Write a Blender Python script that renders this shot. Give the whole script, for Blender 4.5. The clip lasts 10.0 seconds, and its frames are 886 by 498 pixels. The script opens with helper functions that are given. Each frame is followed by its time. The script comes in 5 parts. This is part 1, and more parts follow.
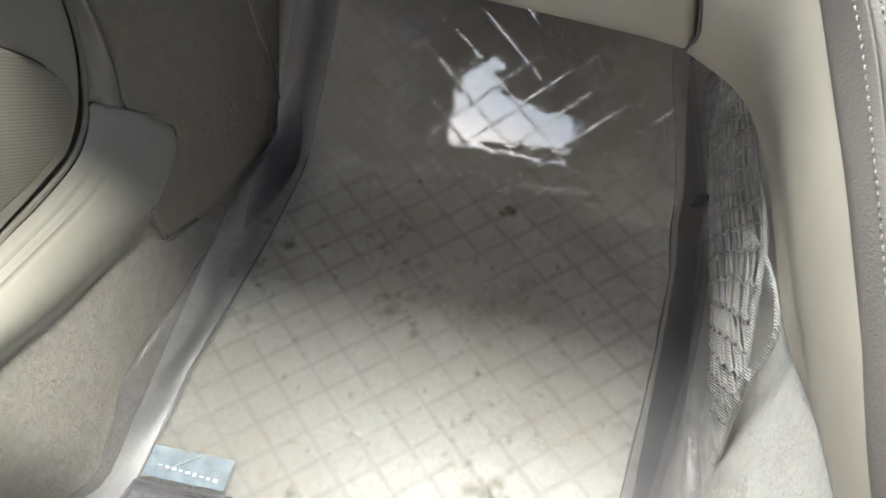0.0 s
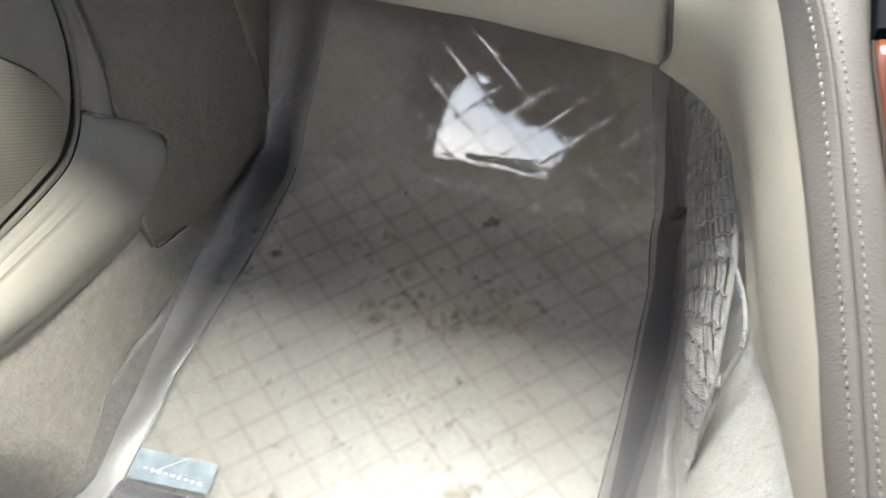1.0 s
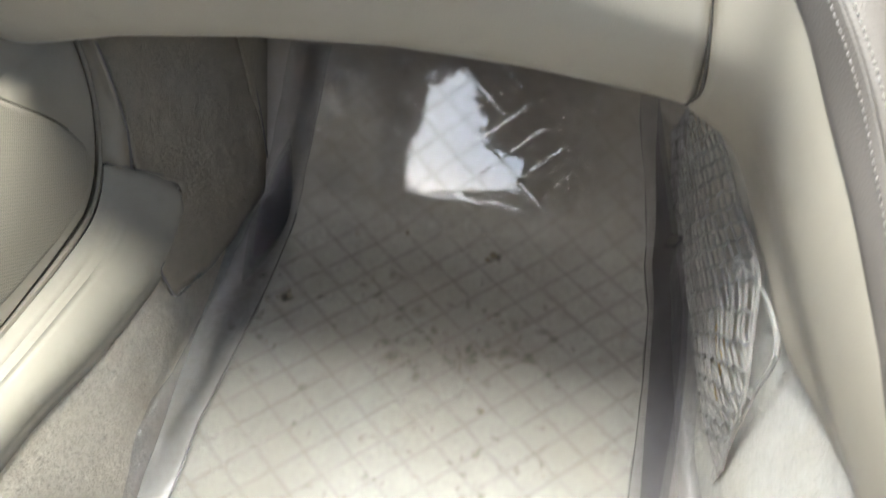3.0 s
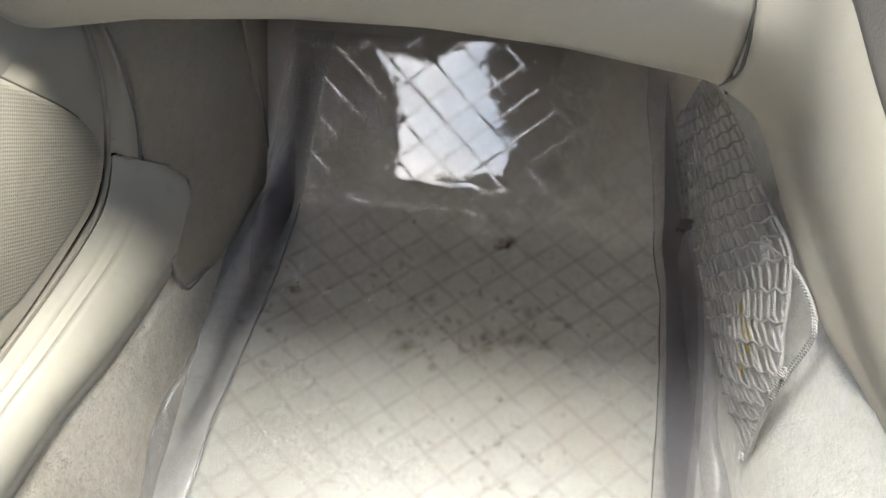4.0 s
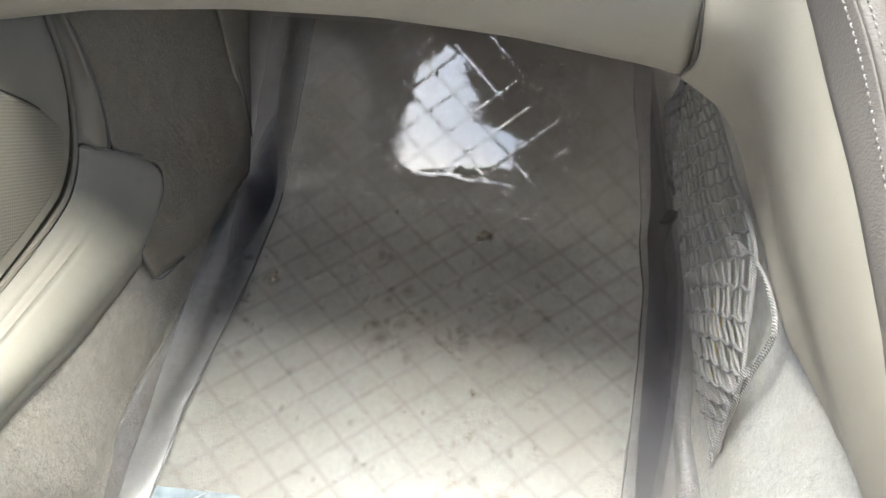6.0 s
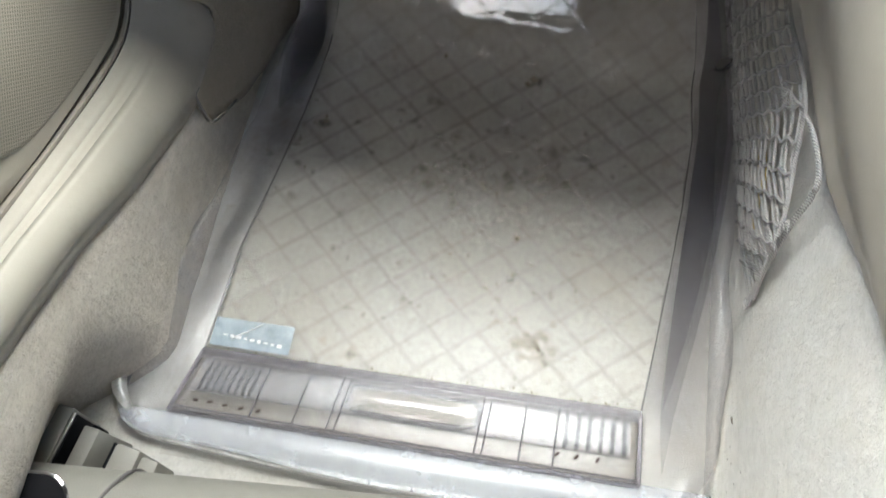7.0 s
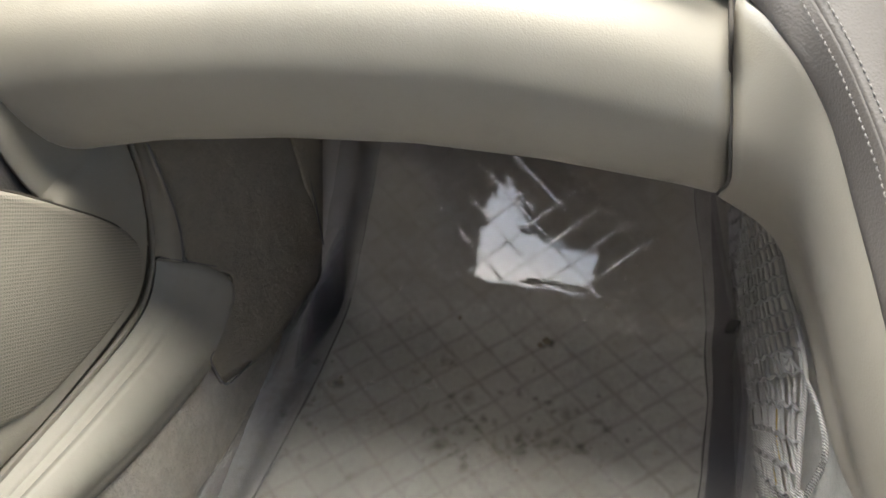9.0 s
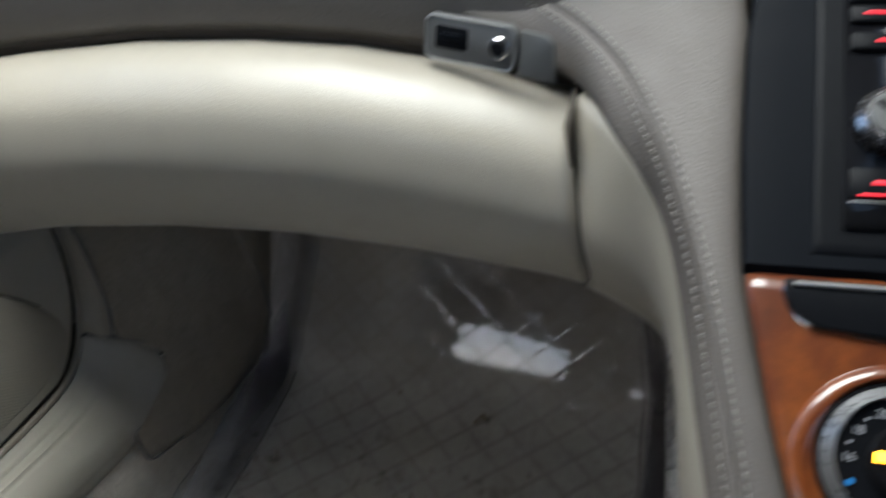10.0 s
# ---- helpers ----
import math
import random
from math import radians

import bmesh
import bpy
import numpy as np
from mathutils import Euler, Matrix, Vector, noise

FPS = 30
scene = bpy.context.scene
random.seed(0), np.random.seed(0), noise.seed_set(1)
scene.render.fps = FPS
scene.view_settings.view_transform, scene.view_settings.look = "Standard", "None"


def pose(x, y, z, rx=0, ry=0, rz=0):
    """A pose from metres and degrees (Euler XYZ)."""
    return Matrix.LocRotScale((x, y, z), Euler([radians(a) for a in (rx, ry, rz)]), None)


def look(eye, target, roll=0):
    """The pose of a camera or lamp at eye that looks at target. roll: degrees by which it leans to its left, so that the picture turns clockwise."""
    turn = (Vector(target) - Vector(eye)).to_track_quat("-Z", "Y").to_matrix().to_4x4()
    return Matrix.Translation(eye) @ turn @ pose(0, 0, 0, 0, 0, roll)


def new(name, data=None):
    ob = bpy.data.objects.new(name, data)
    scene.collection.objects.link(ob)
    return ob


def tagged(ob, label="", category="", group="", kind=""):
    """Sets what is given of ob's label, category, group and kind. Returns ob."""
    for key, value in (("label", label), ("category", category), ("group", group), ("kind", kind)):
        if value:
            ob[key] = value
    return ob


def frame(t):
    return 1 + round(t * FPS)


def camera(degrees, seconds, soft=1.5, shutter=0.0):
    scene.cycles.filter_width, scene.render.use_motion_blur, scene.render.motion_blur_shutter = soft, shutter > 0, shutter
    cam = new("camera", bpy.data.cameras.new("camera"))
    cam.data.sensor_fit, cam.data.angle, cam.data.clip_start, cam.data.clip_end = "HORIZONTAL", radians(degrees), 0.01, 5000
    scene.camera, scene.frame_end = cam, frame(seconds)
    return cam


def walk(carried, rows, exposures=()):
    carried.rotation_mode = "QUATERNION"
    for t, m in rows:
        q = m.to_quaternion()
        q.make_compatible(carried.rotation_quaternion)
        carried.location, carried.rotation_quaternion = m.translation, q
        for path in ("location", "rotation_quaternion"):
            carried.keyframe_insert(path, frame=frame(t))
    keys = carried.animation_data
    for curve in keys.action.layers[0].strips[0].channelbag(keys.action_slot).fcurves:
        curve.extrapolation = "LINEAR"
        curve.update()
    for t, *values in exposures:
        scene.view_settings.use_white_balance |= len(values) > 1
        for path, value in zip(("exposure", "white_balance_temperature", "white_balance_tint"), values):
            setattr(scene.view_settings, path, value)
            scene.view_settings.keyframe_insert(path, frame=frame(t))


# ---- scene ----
cam = camera(54.1, 10.0, 1.5, 0.5)
PATH = [
    (0, (0.155, -0.175, 0.666), (-0.205, 0.905, -0.978), -7.0),
    (0.5, (0.162, -0.18, 0.669), (-0.184, 0.893, -0.983), -7.1),
    (0.8, (0.161, -0.182, 0.677), (-0.188, 0.903, -0.967), -6.7),
    (1, (0.166, -0.185, 0.676), (-0.182, 0.925, -0.951), -5.6),
    (1.2, (0.184, -0.201, 0.673), (-0.176, 0.949, -0.923), -5.2),
    (1.5, (0.184, -0.192, 0.685), (-0.184, 0.935, -0.926), -5.2),
    (2, (0.194, -0.19, 0.688), (-0.196, 0.958, -0.902), -6.0),
    (2.4, (0.199, -0.195, 0.703), (-0.147, 1.01, -0.855), -4.2),
    (2.5, (0.19, -0.195, 0.699), (-0.128, 1.053, -0.83), -3.2),
    (3, (0.084, -0.221, 0.701), (-0.085, 0.997, -0.876), -0.5),
    (3.2, (0.06, -0.224, 0.693), (-0.038, 0.932, -0.936), 0.9),
    (4.3, (0.03, -0.225, 0.688), (-0.008, 1.02, -0.877), 3.2),
    (4.5, (0.032, -0.221, 0.687), (0.045, 1.032, -0.872), 5.2),
    (5, (0.036, -0.219, 0.682), (-0.014, 0.998, -0.905), 2.6),
    (5.2, (0.039, -0.217, 0.68), (-0.046, 0.989, -0.913), 1.4),
    (6.3, (0.103, -0.206, 0.693), (-0.142, 0.935, -0.93), -4.7),
    (6.5, (0.104, -0.211, 0.702), (-0.199, 0.845, -0.969), -7.9),
    (7, (0.098, -0.211, 0.699), (-0.147, 0.643, -1.093), -7.2),
    (7.2, (0.098, -0.211, 0.699), (-0.156, 0.629, -1.099), -7.9),
    (7.5, (0.113, -0.21, 0.698), (-0.192, 0.749, -1.03), -9.1),
    (7.8, (0.1, -0.213, 0.705), (-0.107, 0.886, -0.953), -3.3),
    (8, (0.125, -0.2, 0.697), (-0.163, 0.92, -0.935), -7.2),
    (8.3, (0.121, -0.195, 0.704), (-0.226, 1.019, -0.847), -8.5),
    (8.5, (0.126, -0.194, 0.704), (-0.236, 1.056, -0.815), -8.6),
    (9, (0.131, -0.197, 0.706), (-0.28, 1.103, -0.758), -8.5),
    (9.3, (0.148, -0.198, 0.715), (-0.364, 1.094, -0.723), -11.5),
    (9.5, (0.166, -0.19, 0.714), (-0.384, 1.099, -0.713), -11.9),
    (9.7, (0.196, -0.194, 0.71), (-0.397, 1.13, -0.667), -13.0),
    (9.9, (0.228, -0.155, 0.714), (-0.332, 1.166, -0.679), -12.5),
    (10, (0.246, -0.155, 0.712), (-0.3, 1.197, -0.657), -11.5),
]
walk(cam, [(t, look(eye, target, roll)) for t, eye, target, roll in PATH], [(0, 3.98, 6580, 3.5), (0.5, 4.18, 6580, 3.5), (1.0, 4.20, 6580, 3.5), (2.5, 3.98, 6680, 4.5), (3.0, 4.15, 6680, 3.5), (4.5, 4.21, 6690, 5.0), (5.2, 4.25, 6640, 4.5), (6.5, 4.08, 6510, 4.0), (7.0, 3.73, 6460, 4.0), (7.5, 3.83, 6610, 4.0), (8.0, 4.08, 6860, 6.5), (8.5, 4.20, 6870, 6.5), (9.0, 3.45, 6820, 6.5), (9.5, 2.92, 6490, 5.0), (10, 2.65, 6290, 3.5)])
SKY, SUN, SUN_FROM = 0.100, 2.7, (0.05, 1.02, 3.0)
WAVE = 0.0004
# openings cut in the unseen shell, set to shape the light and mat reflection
ROOF_SLOT = (-0.337, 0.194, -1.024, -0.568)
FRONT_SLOT = (-0.31, 0.31, 0.19, 0.85)
SIDE = (0.0, 0.42, 0.72, 1.12)
FAR_SIDE = (-0.72, -0.34, 0.62, 1.12)


# ---------------------------------------------------------------- light
world = bpy.data.worlds.new("sky")
world.use_nodes = True
scene.world = world
wn = world.node_tree.nodes
sky = wn.new("ShaderNodeTexSky")
sky.sky_type = "NISHITA"
sky.sun_disc = False
sky.sun_elevation = radians(58)
sky.sun_rotation = radians(200)
sky.air_density, sky.dust_density, sky.ozone_density = 1.0, 1.2, 0.2
world.node_tree.links.new(sky.outputs["Color"], wn["Background"].inputs["Color"])
wn["Background"].inputs["Strength"].default_value = SKY
sun = new("sun", bpy.data.lights.new("sun", "SUN"))
sun.data.energy, sun.data.angle, sun.data.color = SUN, radians(70), (1.0, 0.975, 0.93)
sun.matrix_world = look(SUN_FROM, (0, 0, 0))

# ---------------------------------------------------------------- materials
V = Vector
def material(name):
    m = bpy.data.materials.new(name)
    m.use_nodes = True
    nt = m.node_tree
    return m, nt, nt.nodes["Principled BSDF"], nt.links.new


def coords(nt, scale=1.0, stretch=(1, 1, 1)):
    tc = nt.nodes.new("ShaderNodeTexCoord")
    mp = nt.nodes.new("ShaderNodeMapping")
    mp.inputs["Scale"].default_value = [scale * s for s in stretch]
    nt.links.new(tc.outputs["Object"], mp.inputs["Vector"])
    return mp.outputs["Vector"]


def noise_tex(nt, vec, scale, detail=4.0, rough=0.55):
    n = nt.nodes.new("ShaderNodeTexNoise")
    n.inputs["Scale"].default_value, n.inputs["Detail"].default_value = scale, detail
    n.inputs["Roughness"].default_value = rough
    nt.links.new(vec, n.inputs["Vector"])
    return n.outputs["Fac"]


def ramp(nt, fac, stops):
    r = nt.nodes.new("ShaderNodeValToRGB")
    while len(r.color_ramp.elements) < len(stops):
        r.color_ramp.elements.new(0.5)
    for e, (p, c) in zip(r.color_ramp.elements, stops):
        e.position, e.color = p, (*c, 1)
    nt.links.new(fac, r.inputs["Fac"])
    return r.outputs["Color"]


def blend(nt, fac, a, b, mode="MIX"):
    m = nt.nodes.new("ShaderNodeMix")
    m.data_type, m.blend_type = "RGBA", mode
    for sock, v in ((m.inputs["Factor"], fac), (m.inputs[6], a), (m.inputs[7], b)):
        if isinstance(v, (int, float)):
            sock.default_value = v
        elif isinstance(v, tuple):
            sock.default_value = (*v, 1)
        else:
            nt.links.new(v, sock)
    return m.outputs[2]


def bump(nt, height, strength, distance, bsdf, below=None):
    b = nt.nodes.new("ShaderNodeBump")
    b.inputs["Strength"].default_value, b.inputs["Distance"].default_value = strength, distance
    nt.links.new(height, b.inputs["Height"])
    if below is not None:
        nt.links.new(below, b.inputs["Normal"])
    nt.links.new(b.outputs["Normal"], bsdf.inputs["Normal"])
    return b.outputs["Normal"]


def carpet(name, light, dark, soil, spots=False, pile=1.0):
    m, nt, b, link = material(name)
    v = coords(nt)
    big = noise_tex(nt, v, 14, 5, 0.6)
    mid = noise_tex(nt, v, 90, 6, 0.7)
    fine = noise_tex(nt, v, 900, 3, 0.6)
    c = blend(nt, ramp(nt, mid, [(0.3, (0, 0, 0)), (0.7, (1, 1, 1))]), dark, light)
    c = blend(nt, ramp(nt, big, [(0.5, (0, 0, 0)), (0.8, (0.8, 0.8, 0.8))]), c, soil)
    c = blend(nt, ramp(nt, fine, [(0.35, (0.4, 0.4, 0.4)), (0.6, (0, 0, 0))]), c, dark)
    hair = noise_tex(nt, coords(nt, 1, (1, 0.45, 1.4)), 210, 5, 0.75)
    c = blend(nt, ramp(nt, hair, [(0.36, (0.4, 0.4, 0.4)), (0.5, (0, 0, 0))]), c, tuple(x * 0.8 for x in dark))
    if spots:
        sp = noise_tex(nt, coords(nt, 1, (1, 1.3, 1)), 55, 3, 0.75)
        c = blend(nt, ramp(nt, sp, [(0.60, (0, 0, 0)), (0.74, (0.45, 0.45, 0.45))]), c, (0.23, 0.19, 0.13))
        sq = noise_tex(nt, coords(nt, 1, (1.2, 1, 1)), 6, 4, 0.6)
        c = blend(nt, ramp(nt, sq, [(0.42, (0, 0, 0)), (0.66, (0.55, 0.55, 0.55))]), c, (0.42, 0.392, 0.345))
        # shade on the toe board painted into the pile as brown, ragged at its edge
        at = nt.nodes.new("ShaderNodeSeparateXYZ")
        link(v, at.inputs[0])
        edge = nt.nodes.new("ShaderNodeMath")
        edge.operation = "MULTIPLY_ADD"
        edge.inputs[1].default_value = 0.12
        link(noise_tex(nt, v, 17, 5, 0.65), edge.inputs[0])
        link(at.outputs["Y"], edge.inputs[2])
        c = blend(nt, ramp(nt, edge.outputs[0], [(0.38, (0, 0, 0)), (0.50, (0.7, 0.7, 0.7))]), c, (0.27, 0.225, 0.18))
    link(c, b.inputs["Base Color"])
    b.inputs["Roughness"].default_value = 1.0
    b.inputs["Specular IOR Level"].default_value = 0.1
    b.inputs["Sheen Weight"].default_value = 0.15
    tuft = noise_tex(nt, coords(nt, 1, (1, 1, 0.8)), 260, 4, 0.7)
    n1 = bump(nt, mid, 0.7 * pile, 0.006, b)
    n2 = bump(nt, tuft, 0.8 * pile, 0.003, b, n1)
    bump(nt, fine, 0.6, 0.0015, b, n2)
    return m


def grained(name, base, rough, grain=520, depth=0.0006, strength=0.5, tone=0.06):
    """Soft moulded plastic or leather with a pebbled grain."""
    m, nt, b, link = material(name)
    v = coords(nt)
    vor = nt.nodes.new("ShaderNodeTexVoronoi")
    vor.feature = "SMOOTH_F1"
    vor.inputs["Scale"].default_value = grain
    vor.inputs["Smoothness"].default_value = 0.6
    warp = nt.nodes.new("ShaderNodeVectorMath")
    warp.operation = "ADD"
    nz = nt.nodes.new("ShaderNodeTexNoise")
    nz.inputs["Scale"].default_value = 160
    sc = nt.nodes.new("ShaderNodeVectorMath")
    sc.operation = "SCALE"
    sc.inputs["Scale"].default_value = 0.003
    link(v, nz.inputs["Vector"])
    link(nz.outputs["Color"], sc.inputs[0])
    link(v, warp.inputs[0])
    link(sc.outputs[0], warp.inputs[1])
    link(warp.outputs[0], vor.inputs["Vector"])
    big = noise_tex(nt, v, 9, 4, 0.6)
    smudge = noise_tex(nt, v, 45, 5, 0.65)
    dk = tuple(x * (1 - 2.2 * tone) for x in base)
    c = blend(nt, ramp(nt, big, [(0.35, (0, 0, 0)), (0.7, (1, 1, 1))]), base, tuple(x * (1 - tone) for x in base))
    c = blend(nt, ramp(nt, smudge, [(0.55, (0, 0, 0)), (0.8, (0.5, 0.5, 0.5))]), c, dk)
    link(c, b.inputs["Base Color"])
    r = ramp(nt, smudge, [(0.3, (rough - 0.07,) * 3), (0.75, (rough + 0.08,) * 3)])
    link(r, b.inputs["Roughness"])
    b.inputs["Specular IOR Level"].default_value = 0.4
    bump(nt, vor.outputs["Distance"], strength, depth, b)
    return m


def plain(name, base, rough, metal=0.0, scale=120, var=0.12, coat=0.0):
    m, nt, b, link = material(name)
    v = coords(nt)
    n = noise_tex(nt, v, scale, 5, 0.6)
    link(blend(nt, n, tuple(x * (1 - var) for x in base), tuple(min(1, x * (1 + var)) for x in base)), b.inputs["Base Color"])
    link(ramp(nt, n, [(0.3, (max(0.02, rough - 0.06),) * 3), (0.7, (rough + 0.06,) * 3)]), b.inputs["Roughness"])
    b.inputs["Metallic"].default_value = metal
    b.inputs["Coat Weight"].default_value = coat
    return m


GA, GB, G0 = V((0.0200, -0.0192)), V((0.0237, 0.0201)), V((0.1005, 0.1667))
RIDGE_W = 0.0018


def quilted(nt, normal):
    """Relief of the diamond ridges moulded into the sheet, on its flat layout."""
    link = nt.links.new
    uv = nt.nodes.new("ShaderNodeUVMap")
    uv.uv_map = "layout"
    det = GA.x * GB.y - GA.y * GB.x
    rows = ((GB.y / det, -GB.x / det), (-GA.y / det, GA.x / det))
    heights = []
    for ax, ay in rows:
        dot = nt.nodes.new("ShaderNodeVectorMath")
        dot.operation = "DOT_PRODUCT"
        dot.inputs[1].default_value = (ax, ay, 0)
        link(uv.outputs["UV"], dot.inputs[0])
        add = nt.nodes.new("ShaderNodeMath")
        add.operation = "ADD"
        add.inputs[1].default_value = 40 - (ax * G0.x + ay * G0.y)
        link(dot.outputs["Value"], add.inputs[0])
        pp = nt.nodes.new("ShaderNodeMath")
        pp.operation = "PINGPONG"
        pp.inputs[1].default_value = 0.5
        link(add.outputs[0], pp.inputs[0])
        wd = RIDGE_W * math.hypot(ax, ay)
        mr = nt.nodes.new("ShaderNodeMapRange")
        mr.interpolation_type = "SMOOTHERSTEP"
        for k, q in ((1, 0.0), (2, wd), (3, 1.0), (4, 0.0)):
            mr.inputs[k].default_value = q
        link(pp.outputs[0], mr.inputs[0])
        heights.append(mr.outputs[0])
    mx = nt.nodes.new("ShaderNodeMath")
    mx.operation = "MAXIMUM"
    link(heights[0], mx.inputs[0])
    link(heights[1], mx.inputs[1])
    b = nt.nodes.new("ShaderNodeBump")
    b.inputs["Strength"].default_value, b.inputs["Distance"].default_value = 1.0, 0.0001
    link(mx.outputs[0], b.inputs["Height"])
    link(normal, b.inputs["Normal"])
    return b.outputs["Normal"]


def soft_mark(name, colour, amount, grain=420):
    """Dried mud and the dark lines of the ridges, thinning out towards the edge of each mark."""
    m, nt, b, link = material(name)
    at = nt.nodes.new("ShaderNodeAttribute")
    at.attribute_name = "soft"
    n = noise_tex(nt, coords(nt), grain, 5, 0.7)
    mul = nt.nodes.new("ShaderNodeMath")
    mul.operation = "MULTIPLY"
    link(at.outputs["Fac"], mul.inputs[0])
    link(ramp(nt, n, [(0.3, (0.15 * amount,) * 3), (0.7, (amount,) * 3)]), mul.inputs[1])
    b.inputs["Base Color"].default_value = (*colour, 1)
    b.inputs["Roughness"].default_value = 0.95
    b.inputs["Specular IOR Level"].default_value = 0.1
    link(mul.outputs[0], b.inputs["Alpha"])
    return m


def clear_pvc(name, tint, milk, milk_amount, rough, ior=1.45, wave=0.0, quilt=False):
    """Thin clear vinyl: light passes, a gloss lies on top, a little milkiness scatters."""
    m, nt, b, link = material(name)
    v = coords(nt)
    scuff = noise_tex(nt, v, 60, 6, 0.7)
    fine = noise_tex(nt, v, 700, 3, 0.6)
    tr = nt.nodes.new("ShaderNodeBsdfTransparent")
    tr.inputs["Color"].default_value = (*tint, 1)
    df = nt.nodes.new("ShaderNodeBsdfDiffuse")
    df.inputs["Color"].default_value = (*milk, 1)
    gl = nt.nodes.new("ShaderNodeBsdfGlossy")
    link(ramp(nt, scuff, [(0.3, (max(0.01, rough * 0.6),) * 3), (0.75, (rough * 1.5,) * 3)]), gl.inputs["Roughness"])
    fr = nt.nodes.new("ShaderNodeFresnel")
    fr.inputs["IOR"].default_value = ior
    bp = nt.nodes.new("ShaderNodeBump")
    bp.inputs["Strength"].default_value, bp.inputs["Distance"].default_value = 0.012 if quilt else 0.25, 0.0004
    link(fine, bp.inputs["Height"])
    nrm = bp.outputs["Normal"]
    if quilt:
        nrm = quilted(nt, nrm)
    if wave:
        w = noise_tex(nt, v, 55, 3, 0.5)
        b2 = nt.nodes.new("ShaderNodeBump")
        b2.inputs["Strength"].default_value, b2.inputs["Distance"].default_value = 1.0, wave
        link(w, b2.inputs["Height"])
        link(nrm, b2.inputs["Normal"])
        nrm = b2.outputs["Normal"]
    link(nrm, gl.inputs["Normal"])
    link(nrm, fr.inputs["Normal"])
    m1 = nt.nodes.new("ShaderNodeMixShader")
    fac = ramp(nt, scuff, [(0.3, (milk_amount * 0.6,) * 3), (0.8, (min(1, milk_amount * 1.6),) * 3)])
    link(fac, m1.inputs["Fac"])
    link(tr.outputs[0], m1.inputs[1])
    link(df.outputs[0], m1.inputs[2])
    m2 = nt.nodes.new("ShaderNodeMixShader")
    if quilt:
        # shoes have dulled the flat part; the bend's gloss is cut to hide glare
        sep = nt.nodes.new("ShaderNodeSeparateXYZ")
        link(v, sep.inputs[0])
        uneven = nt.nodes.new("ShaderNodeMath")
        uneven.operation = "MULTIPLY_ADD"
        uneven.inputs[1].default_value = 0.022
        link(noise_tex(nt, coords(nt, 1, (1, 0.35, 0.35)), 70, 3, 0.6), uneven.inputs[0])
        link(sep.outputs["Y"], uneven.inputs[2])
        gloss_share = ramp(nt, uneven.outputs[0], [(0.300, (0.20, 0.20, 0.20)), (0.328, (0.05, 0.05, 0.05)), (0.362, (0.06, 0.06, 0.06)), (0.373, (0.50, 0.50, 0.50))])
        link(ramp(nt, sep.outputs["Y"], [(0.315, (0.32, 0.32, 0.32)), (0.356, (rough, rough, rough))]), gl.inputs["Roughness"])
        mul = nt.nodes.new("ShaderNodeMath")
        mul.operation = "MULTIPLY"
        link(fr.outputs[0], mul.inputs[0])
        link(gloss_share, mul.inputs[1])
        link(mul.outputs[0], m2.inputs["Fac"])
    else:
        link(fr.outputs[0], m2.inputs["Fac"])
    link(m1.outputs[0], m2.inputs[1])
    link(gl.outputs[0], m2.inputs[2])
    link(m2.outputs[0], nt.nodes["Material Output"].inputs["Surface"])
    nt.nodes.remove(b)
    return m


def burl(name):
    m, nt, b, link = material(name)
    v = coords(nt, 1, (1, 0.45, 1))
    big = noise_tex(nt, v, 26, 6, 0.62)
    fine = noise_tex(nt, v, 210, 5, 0.7)
    c = ramp(nt, big, [(0.30, (0.028, 0.0064, 0.0024)), (0.45, (0.124, 0.0272, 0.0048)), (0.57, (0.208, 0.0528, 0.0088)), (0.75, (0.256, 0.0784, 0.0152))])
    c = blend(nt, ramp(nt, fine, [(0.35, (0.55, 0.55, 0.55)), (0.6, (0, 0, 0))]), c, (0.10, 0.022, 0.005))
    link(c, b.inputs["Base Color"])
    b.inputs["Roughness"].default_value = 0.35
    b.inputs["Coat Weight"].default_value, b.inputs["Coat Roughness"].default_value = 1.0, 0.04
    return m


def glow(name, colour, power):
    m, nt, b, link = material(name)
    b.inputs["Base Color"].default_value = (*colour, 1)
    b.inputs["Emission Color"].default_value = (*colour, 1)
    b.inputs["Emission Strength"].default_value = power
    return m


def twisted(name, base):
    """Two-ply elastic cord: shade between its turns painted as dark stripes along its length."""
    m, nt, b, link = material(name)
    v = coords(nt, 1, (1, 1, 0.6))
    w = nt.nodes.new("ShaderNodeTexWave")
    w.bands_direction = "DIAGONAL"
    w.inputs["Scale"].default_value, w.inputs["Distortion"].default_value = 280, 1.5
    w.inputs["Detail Scale"].default_value = 3
    link(v, w.inputs["Vector"])
    n = noise_tex(nt, v, 160, 4)
    c = blend(nt, w.outputs["Fac"], tuple(x * 0.35 for x in base), tuple(x * 1.45 for x in base))
    link(blend(nt, ramp(nt, n, [(0.4, (0, 0, 0)), (0.7, (0.6, 0.6, 0.6))]), c, tuple(x * 0.6 for x in base)), b.inputs["Base Color"])
    b.inputs["Roughness"].default_value = 0.75
    bump(nt, w.outputs["Fac"], 0.8, 0.001, b)
    return m


